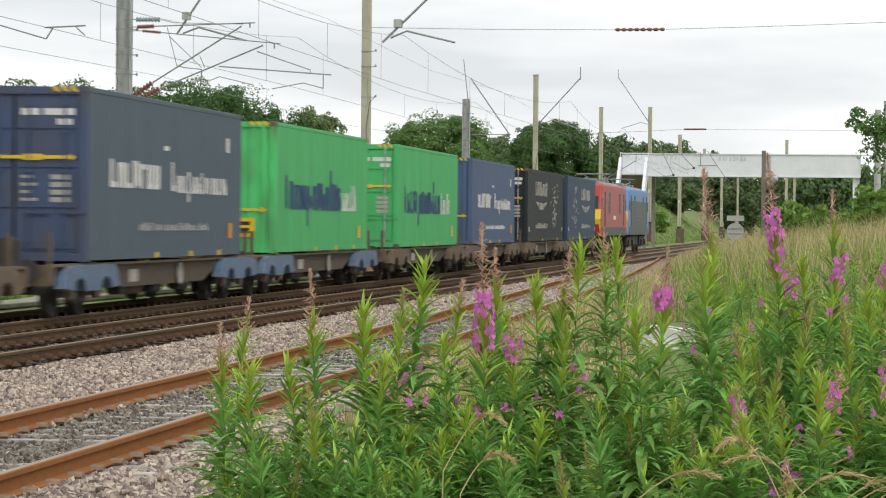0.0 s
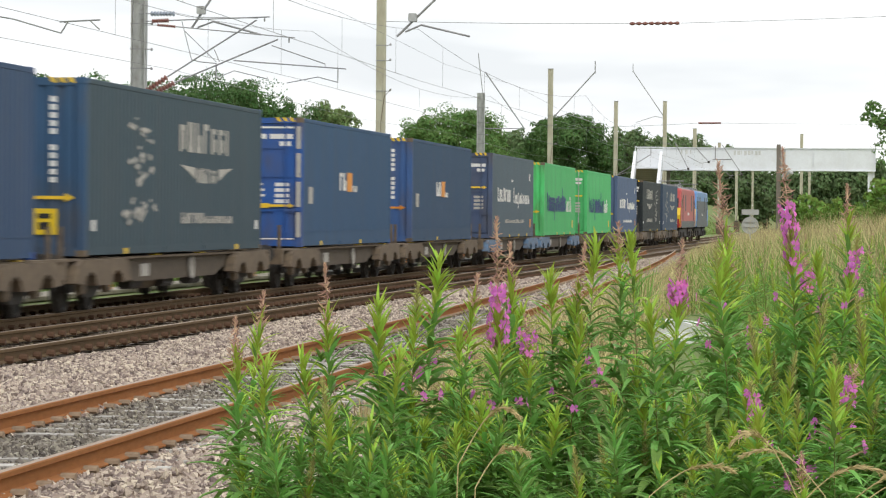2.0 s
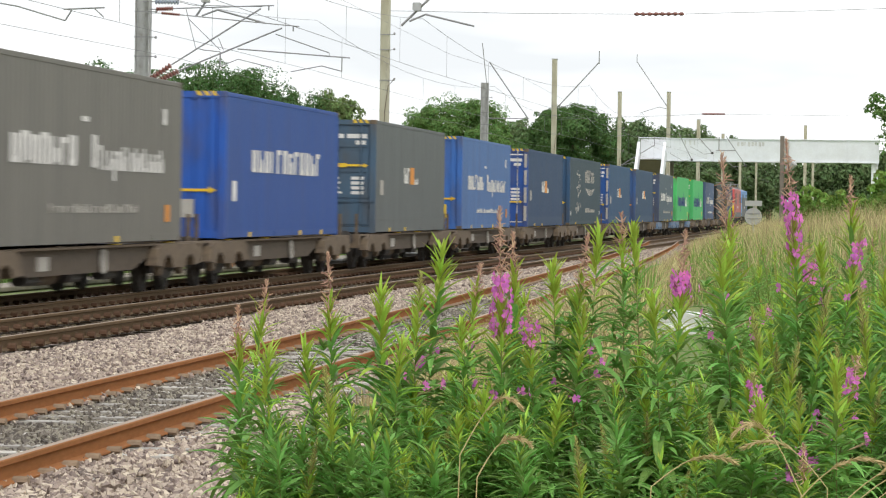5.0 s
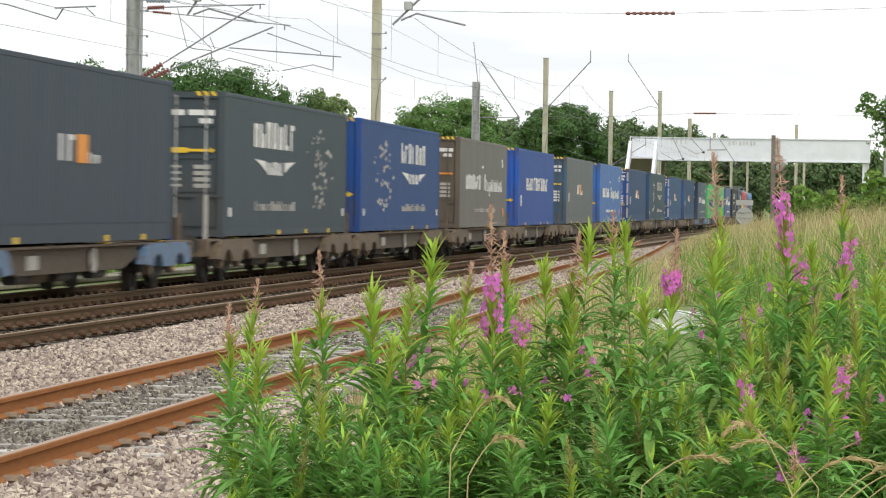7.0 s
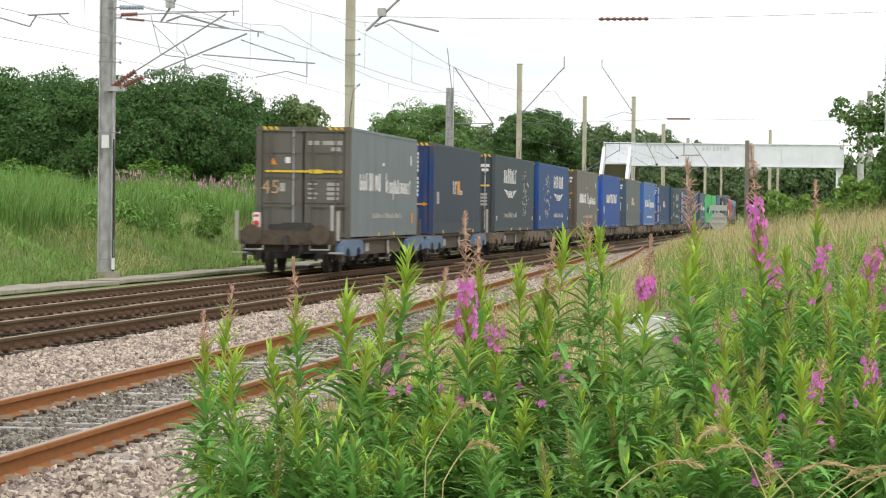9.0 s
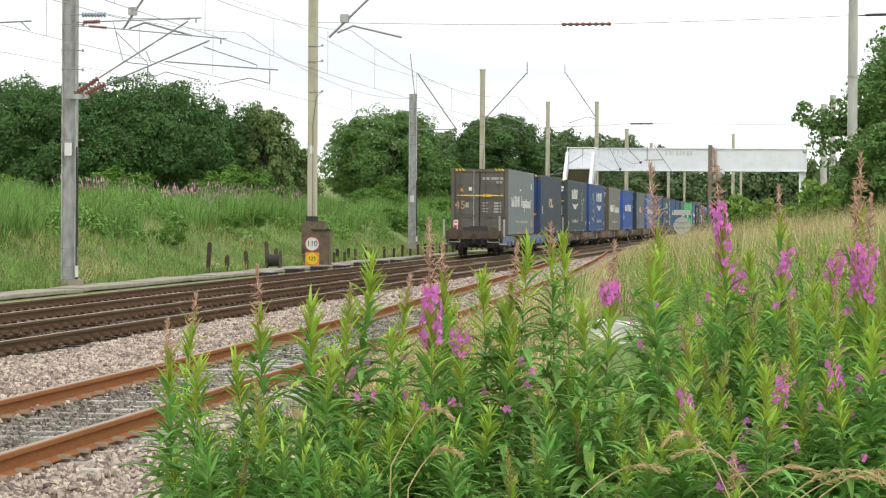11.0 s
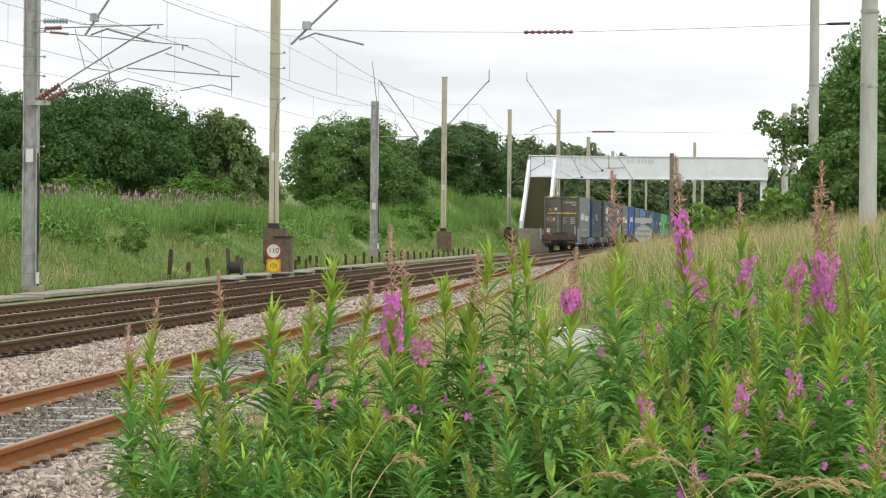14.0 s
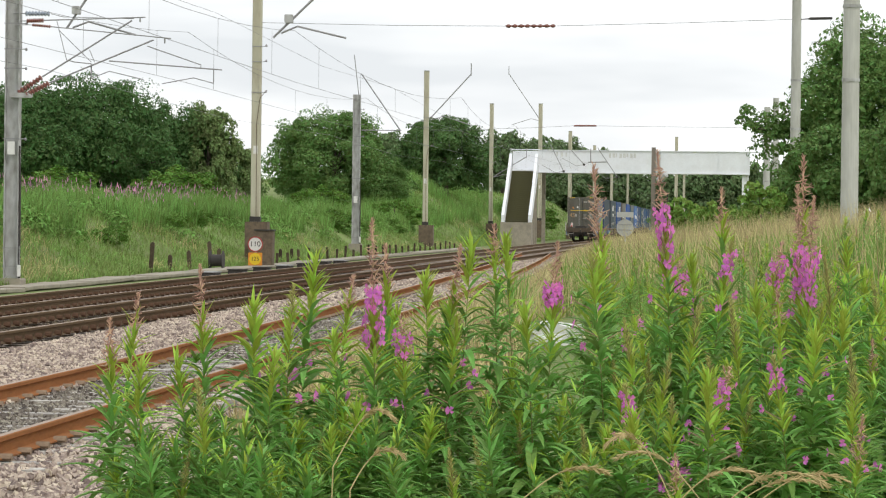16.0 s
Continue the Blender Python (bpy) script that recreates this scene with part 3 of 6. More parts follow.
def cantilever(x, y):
    """The twin bracket on the steel mast, in its own plane across the tracks."""
    c = thing("overhead_line_bracket", "twin tubular steel bracket with brown insulators", "bracket", pose(x, y, 0))
    at = lambda p, d=-0.12: (p[0], d, p[1])
    insulator(c, at((0.15, 4.62)), at((0.75, 5.02)), 0.075, M_INSUL, c)
    insulator(c, at((0.36, 4.57), -0.2), at((0.95, 4.87), -0.2), 0.075, M_INSUL, c)
    insulator(c, at((0.35, 6.39)), at((0.78, 6.41)), 0.06, M_INSUL, c)
    insulator(c, at((0.5, 6.29), -0.2), at((0.97, 6.25), -0.2), 0.04, M_INSUL, c)
    insulator(c, at((0.3, 6.58), -0.05), at((0.92, 6.58), -0.05), 0.07, M_INSUL_GREY, c)
    for pts, r, d in (([(0.75, 5.02), (2.97, 6.42)], 0.032, -0.12), ([(0.95, 4.87), (3.52, 5.94)], 0.032, -0.2), ([(0.78, 6.41), (3.3, 6.5)], 0.026, -0.12),
                      ([(0.97, 6.25), (3.95, 5.98)], 0.022, -0.2), ([(2.42, 5.42), (5.22, 5.22)], 0.026, -0.2), ([(5.02, 5.22), (5.02, 4.89)], 0.022, -0.2),
                      ([(5.02, 4.89), (4.52, 5.02), (3.75, 4.87)], 0.02, -0.2), ([(3.37, 5.79), (4.7, 5.34), (4.7, 5.24)], 0.022, -0.2), ([(1.1, 6.39), (1.35, 5.44)], 0.016, -0.12),
                      ([(1.15, 6.17), (1.97, 5.39)], 0.016, -0.12), ([(1.92, 5.69), (2.05, 5.39)], 0.016, -0.12), ([(1.35, 5.44), (1.55, 5.39), (1.97, 5.35)], 0.02, -0.12),
                      ([(1.97, 5.35), (1.97, 4.99)], 0.03, -0.12), ([(1.97, 4.99), (2.42, 5.17), (3.27, 4.97)], 0.018, -0.12), ([(0.0, 6.58), (0.3, 6.58)], 0.02, -0.05), ([(0.92, 6.58), (1.25, 6.5), (3.0, 6.47)], 0.014, -0.05), ([(0.1, 6.39), (0.35, 6.39)], 0.02, -0.12), ([(0.1, 6.29), (0.5, 6.29)], 0.016, -0.2), ([(3.17, 6.5), (3.17, 6.38)], 0.03, -0.12), ([(3.8, 5.98), (3.8, 5.86)], 0.03, -0.2)):
        part("tube", Mesh().path([at(p, d) for p in pts], r * 0.62, 8), M_TUBE, c)
    part("clamp", Mesh().box(-0.03, 0.5, -0.26, -0.05, 4.5, 4.62, 0.02), M_GALV, c)
    return c


cantilever(-17.25, 79)


def drop_arm(x, y, z, dx, dz, arm, label):
    c = thing("drop_bracket", label, "bracket", pose(x, y, z), "drop brackets over the tracks")
    part("drop_tube", Mesh().tube((dx, 0, dz), (0, 0, 0), 0.029, 8), M_TUBE, c)
    part("junction_box", Mesh().box(dx * 0.24 - 0.1, dx * 0.24 + 0.1, -0.1, 0.1, dz * 0.3 - 0.1, dz * 0.3 + 0.1, 0.02), M_GALV, c)
    part("steady_arm", Mesh().path([(p, 0, q) for p, q in arm], 0.024, 8), M_TUBE, c)
    return c


drop_arm(-15.93, 79, 6.22, 1.0, 1.5, [(0.15, 0.02), (0.55, 0.17), (1.73, -0.15)], "slanting steel drop tube with a bent steady arm")
drop_arm(-10.8, 79, 6.03, 1.6, 1.55, [(0.2, 0.11), (0.6, 0.28), (1.8, 0.0)], "slanting steel drop tube with a bent steady arm")


far_arm = thing("drop_bracket", "thin steady arm hung from a tube beyond the mast", "bracket", pose(-20.45, 79, 6.45), "drop brackets over the tracks")
part("steady_arm", Mesh().path([(-1.2, 0, 0.2), (0, 0, 0), (1.22, 0, -0.35)], 0.018, 6), M_TUBE, far_arm)
part("drop_tube", Mesh().path([(1.22, 0, -0.35), (1.39, 0, -0.08)], 0.022, 6), M_TUBE, far_arm)
part("cross_tube", Mesh().tube((1.18, 0, -0.07), (2.22, 0, -0.02), 0.02, 6), M_TUBE, far_arm)
part("stay", Mesh().tube((1.97, 0, -0.05), (2.2, 0, -0.26), 0.018, 6), M_TUBE, far_arm)


def slant_tube(x, z, dx, dz, label):
    """A drop tube with its steady arm over the tracks before the footbridge."""
    c = thing("drop_bracket", label, "bracket", pose(x, 238, z), "drop brackets over the tracks")
    part("drop_tube", Mesh().tube((0, 0, 0), (dx, 0, dz), 0.03, 6), M_TUBE, c)
    part("steady_arm", Mesh().path([(dx, 0, dz), (dx * 0.4, 0, dz - 0.1), (dx - 1.6, 0, dz + 0.45)], 0.018, 6), M_TUBE, c)
    part("clamp", Mesh().box(dx - 0.08, dx + 0.08, -0.06, 0.06, dz - 0.08, dz + 0.08, 0.02), M_DARK, c)


slant_tube(-11.97, 7.3, 1.0, -1.98, "slanting drop tube before the footbridge")
slant_tube(-10.44, 6.89, 0.96, -1.06, "short slanting drop tube before the footbridge")
slant_tube(-8.5, 7.07, 1.46, -2.13, "long slanting drop tube before the footbridge")
tee = thing("drop_bracket", "upright hanger with a level bar before the footbridge", "bracket", pose(-9.0, 238, 6.0), "drop brackets over the tracks")
part("hanger", Mesh().tube((0, 0, 0), (0, 0, 1.0), 0.04, 6), M_TUBE, tee)
part("bar", Mesh().tube((-0.2, 0, 0), (1.2, 0, 0.04), 0.04, 6), M_TUBE, tee)
span_far = thing("head_span", "distant span wire with a brown insulator above the tracks", "overhead wire")
part("span_wire", Mesh().path([(-16.95, 192, 6.9), (-10.3, 192, 7.18), (-8.27, 192, 7.3)], 0.012).path([(-6.94, 192, 7.31), (-5.3, 192, 7.29), (3.0, 192, 7.27)], 0.012), M_WIRE, span_far)
part("insulator_rod", Mesh().tube((-8.27, 192, 7.3), (-6.94, 192, 7.31), 0.05, 8), M_INSUL, span_far)


def wire(name, label, pts, r=0.012, group="overhead wires"):
    return thing(name, label, "overhead wire", group=group, mesh=Mesh().path(pts, r, 4), material=M_WIRE)


SUPPORTS = [38, 79, 121, 155, 192, 250, 285, 340, 410, 480, 570, 680]


def overhead(fx, label, z_hi, z_lo, zig):
    o = thing("overhead_line", label, "overhead wire", kind="structure")
    top, low, drops = [], [], Mesh()
    for k, (a, b) in enumerate(zip(SUPPORTS, SUPPORTS[1:])):
        for j in range(10):
            t = j / 10
            y = a + (b - a) * t
            x = fx(y) + zig * (1 - 2 * t) * (1 if k % 2 else -1)
            zt = z_hi - 0.45 * (z_hi - z_lo) * 4 * t * (1 - t)
            top.append((x, y, zt))
            low.append((x, y, z_lo))
            if j % 2 and y < 300:
                drops.tube((x, y, zt), (x, y, z_lo), 0.0045, 4)
    part("catenary_wire", Mesh().path(top, 0.0055, 4), M_WIRE, o)
    part("contact_wire", Mesh().path(low, 0.0055, 4), M_WIRE, o)
    part("dropper_set", drops, M_WIRE, o)["kind"] = "stuff"


overhead(down_x, "contact wire hung from a catenary above the far track", 6.15, 4.9, 0.2)
overhead(near_x, "contact wire hung from a catenary above the near track", 6.2, 4.95, -0.2)
wire("feeder_wire", "thin earth wire strung from mast to mast", [(-17.0 + 0.0 * y, y, 8.6 - 0.012 * abs(((y - 20) % 60) - 30)) for y in range(20, 270, 10)], 0.006)
wire("feeder_wire", "thin earth wire strung from mast to mast", [(-16.6, y, 5.0 + 0.008 * abs(((y - 20) % 60) - 30)) for y in range(20, 270, 10)], 0.006)

span = thing("head_span", "span wire with a brown insulator crossing above the tracks", "overhead wire")
part("span_wire", Mesh().path([(-17.0, 121, 8.95), (-12, 121, 8.88), (-7.8, 121, 8.88)], 0.012).path([(-5.9, 121, 8.9), (-1, 121, 9.05), (2.85, 121, 9.2)], 0.012), M_WIRE, span)
insulator(span, (-7.8, 121, 8.88), (-5.9, 121, 8.9), 0.07, M_INSUL, span)
part("clevis", Mesh().sweep([(3.1, 121, 9.2), (3.4, 121, 9.22), (3.5, 121, 9.23), (4.3, 121, 9.25)], [0.02, 0.02, 0.05, 0.05], 8), M_DARK, span)
def strut(x, y, z, dx, dz, label):
    c = thing("strut_bracket", label, "bracket", pose(x, y, z), "strut brackets on the masts")
    part("strut", Mesh().tube((0, 0, 0), (dx, 0, dz), 0.035, 8), M_TUBE, c)
    part("hanger", Mesh().tube((dx, 0, dz - 0.1), (dx, 0, dz + 0.65), 0.03, 8), M_TUBE, c)
    part("steady_arm", Mesh().path([(0.1, 0, 0.0), (0.9 * (1 if dx > 0 else -1), 0, 0.25), (2.6 * (1 if dx > 0 else -1), 0, -0.3)], 0.025, 8), M_TUBE, c)


strut(-16.9, 192, 7.55, 2.5, 2.75, "slender strut rising from a cream mast over the tracks")
strut(-15.15, 285, 10.4, -2.9, 4.2, "slender strut leaning away from a mast")
hanging = thing("strut_bracket", "slanting strut and hanger fixed to the steel mast", "bracket", pose(-17.0, 155, 5.9), "strut brackets on the masts")
part("arm", Mesh().tube((0.1, 0, 0), (2.05, 0, 0), 0.022, 8), M_TUBE, hanging)
part("strut", Mesh().tube((2.0, 0, 0), (0.1, 0, 2.7), 0.03, 8), M_TUBE, hanging)
part("hanger", Mesh().tube((0.0, 0, 1.5), (-0.25, 0, 3.6), 0.02, 8), M_TUBE, hanging)
strut(-17.0, 250, 5.0, 2.6, 1.6, "slender strut rising from a cream mast over the tracks")


# ---- footbridge ----
bridge = thing("footbridge", "white painted steel footbridge with panelled sides over the tracks", "footbridge")
BX0, BX1, BY0, BY1, BZ0, BZ1 = -13.5, 2.75, 250.0, 252.2, 5.45, 7.1
for yy in (BY0, BY1):
    part("girder", Mesh().box(BX0, BX1, yy - 0.03, yy + 0.03, BZ0, BZ1), M_WHITE, bridge)
    part("flange", Mesh().box(BX0, BX1, yy - 0.12, yy + 0.12, BZ1, BZ1 + 0.06), M_WHITE, bridge)
    part("flange", Mesh().box(BX0, BX1, yy - 0.14, yy + 0.14, BZ0 - 0.06, BZ0), M_WHITE, bridge)
    for k in range(8):
        x = BX0 + 0.05 + k * (BX1 - BX0 - 0.1) / 7
        part("stiffener", Mesh().box(x - 0.035, x + 0.035, yy - 0.11, yy - 0.032, BZ0, BZ1), M_WHITE, bridge)
part("deck", Mesh().box(BX0, BX1, BY0 + 0.04, BY1 - 0.04, BZ0 + 0.1, BZ0 + 0.2), M_CONCRETE, bridge)
part("dark_panel", Mesh().box(-4.55, -4.1, BY0 - 0.16, BY0 - 0.12, BZ0 - 0.02, BZ1 - 0.02), M_GALV, bridge, "grey cover strip")
# faded graffiti: plain bars
for k, w in enumerate((0.22, 0.3, 0.12, 0.26, 0.3, 0.2, 0.28, 0.24)):
    part("scrawl", Mesh().box(-8.05 + k * 0.27, -8.05 + k * 0.27 + w * 0.7, BY0 - 0.038, BY0 - 0.034, BZ1 - 0.52 + 0.03 * (k % 3), BZ1 - 0.18), M_SCRAWL, bridge, "faded grey graffiti")
for k, w in enumerate((0.2, 0.26, 0.14)):
    part("scrawl", Mesh().box(-12.1 + k * 0.36, -12.1 + k * 0.36 + w * 0.6, BY0 - 0.038, BY0 - 0.034, BZ1 - 0.45, BZ1 - 0.12), M_SCRAWL, bridge, "faded grey graffiti")
# landing, stair flight towards the viewer, and its piers
part("landing", Mesh().box(-15.6, BX0, BY0, BY1, BZ0 - 0.1, BZ0 + 0.15), M_WHITE, bridge)
part("landing_side", Mesh().box(-15.6, BX0, BY1 - 0.05, BY1, BZ0, BZ1), M_WHITE, bridge)
part("landing_rail", Mesh().path([(-15.6, BY0, BZ0), (-15.6, BY0, BZ1 + 0.1), (-15.6, BY1, BZ1 + 0.1), (BX0, BY1, BZ1 + 0.1)], 0.04, 6), M_WHITE, bridge)
for sx in (-15.6, -13.6):
    part("stringer", Mesh().prism([(BY0, BZ0 - 0.2), (BY0, BZ1 - 0.25), (BY0 - 4.2, 4.55), (BY0 - 4.4, 4.3), (BY0 - 9.0, 2.1), (BY0 - 9.0, 0.9)], sx - 0.11, sx + 0.11, "x"), M_WHITE, bridge)
STEP = Mesh().box(-0.9, 0.9, -0.2, 0.16, -0.03, 0.03).box(-0.9, 0.9, 0.13, 0.16, -0.19, -0.03).data("step", M_STEP)
for k in range(27):
    part("step", STEP, None, bridge, at=pose(-14.6, BY0 - 0.25 - k * 0.325, BZ0 + 0.02 - k * 0.165))
for px, py in ((-13.7, BY0 + 0.2), (-13.15, BY1), (-15.5, BY0 + 0.2), (2.3, BY0 + 0.3), (2.55, BY1), (-13.6, BY0 - 4.5), (-15.5, BY0 - 4.5)):
    part("pier", Mesh().box(px - 0.14, px + 0.14, py - 0.14, py + 0.14, -0.4, BZ0 - 0.06 if py >= BY0 else 2.6, 0.02), M_WHITE if px > -5 else M_CONCRETE, bridge)
part("stair_base", Mesh().box(-15.75, -13.45, BY0 - 9.4, BY0 - 7.0, -0.3, 1.55), M_CONCRETE, bridge, "weathered concrete stair base")
part("end_rail", Mesh().path([(BX1, BY0, BZ1), (BX1 + 1.2, BY0, BZ1), (BX1 + 1.2, BY0, BZ0), (BX1 + 1.3, BY0, 0)], 0.06, 6), M_WHITE, bridge)

# ---- signs, signal, small lineside things ----
sign = thing("speed_sign", "round white speed sign with black figures above a yellow square", "sign", pose(-16.28, 115, -0.2))
part("post", Mesh().tube((0, 0.05, -0.2), (0, 0.05, 1.1), 0.04, 8), M_GALV, sign)
disc = part("disc", Mesh().lathe((0, 0, 0.88), (0, -1, 0), [(0, 0.25), (0.03, 0.25)], 28), M_MARK_W, sign, "white enamel disc")
part("rim", Mesh().lathe((0, -0.034, 0.88), (0, -1, 0), [(-0.03, 0.252), (-0.03, 0.275), (0.008, 0.275), (0.008, 0.238), (0.0, 0.238)], 28, False), M_RED, sign, "weathered red rim")
board = part("board", Mesh().box(-0.25, 0.25, -0.03, 0, 0.12, 0.58, 0.02), M_MARK_O, sign, "weathered orange square board")
part("yellow_disc", Mesh().lathe((0, -0.034, 0.35), (0, -1, 0), [(0, 0.21), (0.008, 0.21)], 24), M_YELLOW, sign, "yellow disc")


def lettering(text, size, at, material, parent, name="figure"):
    cu = bpy.data.curves.new(name, "FONT")
    cu.body, cu.size, cu.align_x, cu.align_y, cu.extrude = text, size, "CENTER", "CENTER", 0.002
    tmp = new(name + "_source", cu)
    me = bpy.data.meshes.new_from_object(tmp.evaluated_get(bpy.context.evaluated_depsgraph_get()))
    bpy.data.objects.remove(tmp)
    me.materials.clear()
    me.materials.append(material)
    ob = new(name, me)
    ob.parent = parent
    ob.matrix_basis = at
    return ob


lettering("110", 0.26, pose(0, -0.042, 0.88, 90, 0, 0), M_BLACK, sign)
lettering("125", 0.2, pose(0, -0.048, 0.35, 90, 0, 0), M_BLACK, sign)

back_sign = thing("sign_back", "grey round sign seen from behind with a small plate above", "sign", pose(-3.32, 123, 0.6))
part("post", Mesh().tube((0, 0.05, -0.6), (0, 0.05, 1.3), 0.03, 8), M_SIGN_BACK, back_sign)
part("disc", Mesh().lathe((0, 0, 0.8), (0, -1, 0), [(0, 0.31), (0.02, 0.31)], 28), M_SIGN_BACK, back_sign)
part("ring", Mesh().lathe((0, -0.02, 0.8), (0, -1, 0), [(-0.03, 0.31), (-0.03, 0.325), (0.012, 0.325), (0.012, 0.29)], 28, False), M_SIGN_BACK, back_sign)
part("plate", Mesh().box(-0.32, 0.32, -0.02, 0, 1.2, 1.4), M_SIGN_BACK, back_sign)
for z in (0.7, 0.9):
    part("stiffener", Mesh().box(-0.26, 0.26, -0.045, -0.022, z, z + 0.04), M_TUBE, back_sign)

signal = thing("colour_light_signal", "brown signal post with a lit green lamp", "signal", pose(-3.14, 170, 0))
part("post", Mesh().box(-0.11, 0.11, -0.11, 0.11, 0, 5.55, 0.02), M_POST, signal)
part("head", Mesh().box(0.14, 0.44, -0.2, 0.12, 1.7, 2.5, 0.05), M_BLACK, signal)
part("lens", Mesh().lathe((0.29, -0.2, 2.1), (0, -1, 0), [(0, 0.1), (0.03, 0.1)], 16), M_SIGNAL_GREEN, signal, "lit green lens")
part("hood", Mesh().lathe((0.29, -0.2, 2.1), (0, -1, 0), [(0.07, 0.13), (0.18, 0.14), (0.18, 0.125), (0.075, 0.115)], 16, False), M_BLACK, signal)
# extra cover the signal itself lacks, added to block the lit lens later
vane = part("vane", Mesh().box(-0.115, 0.115, -0.012, 0, -0.115, 0.115), M_BLACK, signal, "added black cover that hides the lit lens")
part("lamp_unit", Mesh().lathe((0.25, -0.2, 3.75), (0.6, -0.4, 0.65), [(0, 0.1), (0.1, 0.2), (0.6, 0.2), (0.65, 0.12)], 16), M_GALV, signal)
part("cage", Mesh().path([(0.2, -0.3, 2.0), (0.2, -0.3, 3.2), (0.75, -0.3, 3.2), (0.75, -0.3, 2.0)], 0.03, 6), M_DARK, signal)

for y, h in ((98.6, 1.05), (102.2, 0.62), (106.2, 0.72), (110.7, 1.0), (112.1, 0.75), (119.4, 0.7), (124.7, 0.9), (128.7, 0.6), (132.0, 0.6)):
    x = -17.2
    post = thing("fence_post", "short dark weathered timber stake beside the track", "fence post", pose(x, y, -0.25, rng.normal(0, 2), rng.normal(0, 3), 0), "stakes along the cess")
    part("stake", Mesh().box(-0.06, 0.06, -0.06, 0.06, -0.2, h, 0.012), M_SLEEPER_DARK, post)
    part("top", Mesh().prism([(-0.06, h), (0.06, h), (0.0, h + 0.05)], -0.06, 0.06, "y"), M_SLEEPER_DARK, post)
for k in range(26):
    y = 124 + k * 3.1
    post = thing("fence_post", "low grey timber stake in the grass", "fence post", pose(down_x(y) - 3.95, y, -0.25, 0, rng.normal(0, 3), 0), "low stakes along the cess")
    part("stake", Mesh().box(-0.05, 0.05, -0.05, 0.05, -0.2, 0.45 + 0.25 * rng.random(), 0.01), M_SLEEPER_DARK, post)
for k in range(7):
    y = 94 + 5.2 * k
    box = thing("track_box", "low dark trackside box on the sleeper ends", "track equipment", pose(down_x(y) - 1.62, y, -0.2, 0, 0, heading(down_x, y)), "boxes beside the far rail")
    part("case", Mesh().box(-0.22, 0.22, -0.55, 0.55, 0, 0.2, 0.03), M_DARK, box)
    part("lid", Mesh().box(-0.24, 0.24, -0.58, 0.58, 0.2, 0.235), M_TUBE if k % 3 == 0 else M_DARK, box)
drum = thing("cable_drum", "dark cable drum standing by the stakes", "drum", pose(-16.75, 109, -0.2))
part("barrel", Mesh().lathe((-0.2, 0, 0.36), (1, 0, 0), [(0, 0.2), (0.4, 0.2)], 16), M_DARK, drum)
for sx in (-0.24, 0.2):
    part("flange", Mesh().lathe((sx, 0, 0.36), (1, 0, 0), [(0, 0.33), (0.04, 0.33)], 20), M_DARK, drum)
cab = thing("relay_cabinet", "rusty dark lineside cabinet at the foot of a mast", "cabinet", pose(-16.35, 118, -0.3))
soften(part("body", Mesh().box(-0.32, 0.32, -0.3, 0.3, 0, 1.45), M_BROWN, cab), 0.02)
part("door", Mesh().box(-0.27, 0.27, -0.325, -0.304, 0.15, 1.35), M_BROWN, cab)
part("lid", Mesh().box(-0.36, 0.36, -0.34, 0.34, 1.45, 1.5), M_DARK, cab)
sack = thing("white_sack", "crumpled white plastic sack lying in the grass", "sack", Matrix.LocRotScale((-1.42, 30, ground_z(-1.42, 30) - 0.03), Euler((0, 0, 0.3)), (1.25, 0.75, 0.62)))
sk = Mesh()
for j in range(9):
    for i in range(14):
        a, b = math.pi * j / 8, 2 * math.pi * i / 14
        k = 1 + 0.28 * noise.noise((math.cos(b) * 1.8, math.sin(b) * 1.8, math.cos(a) * 2))
        sk.v.append((0.34 * k * math.sin(a) * math.cos(b), 0.3 * k * math.sin(a) * math.sin(b), 0.12 + 0.26 * k * math.cos(a)))
sk.f = [(j * 14 + i, j * 14 + (i + 1) % 14, (j + 1) * 14 + (i + 1) % 14, (j + 1) * 14 + i) for j in range(8) for i in range(14)]
part("sack_body", sk, M_BAG, sack)
part("fold", Mesh().prism([(-0.3, 0.25), (-0.1, 0.42), (0.05, 0.33), (0.24, 0.38), (0.1, 0.2)], -0.25, 0.12, "y"), M_BAG, sack)


# ---- the freight train ----
CONT_H, CONT_W, DECK = 2.896, 2.5, 0.905
PITCH, OFFSET = 18.78, -0.9


def marks(mesh_list, u0, u1, z0, z1, n, rise=0.0, gap=0.3, seed=0):
    """Row of upright bars in place of lettering, on the side facing the sidings (x = +1.25)."""
    r = random.Random(seed)
    w = (u1 - u0) / n
    x0, x1 = CONT_W / 2 + 0.002, CONT_W / 2 + 0.008
    for k in range(n):
        a, e = u0 + k * w, w * (1 - gap)
        lo, hi = z0, z1 - (rise * (z1 - z0) if r.random() < 0.5 else 0)
        mesh_list.box(x0, x1, a, a + e * 0.4, lo, hi)
        if r.random() < 0.75:
            mesh_list.box(x0, x1, a + e * 0.6, a + e * 0.99, lo + (0.1 * (hi - lo) if r.random() < 0.4 else 0), hi - (0.4 * (hi - lo) if r.random() < 0.35 else 0))
        if r.random() < 0.8:
            z = lo if r.random() < 0.5 else hi - 0.2 * (hi - lo)
            mesh_list.box(x0 + 0.0005, x1 + 0.0005, a + e * 0.34, a + e * 0.9, z, z + 0.2 * (hi - lo))
    return mesh_list


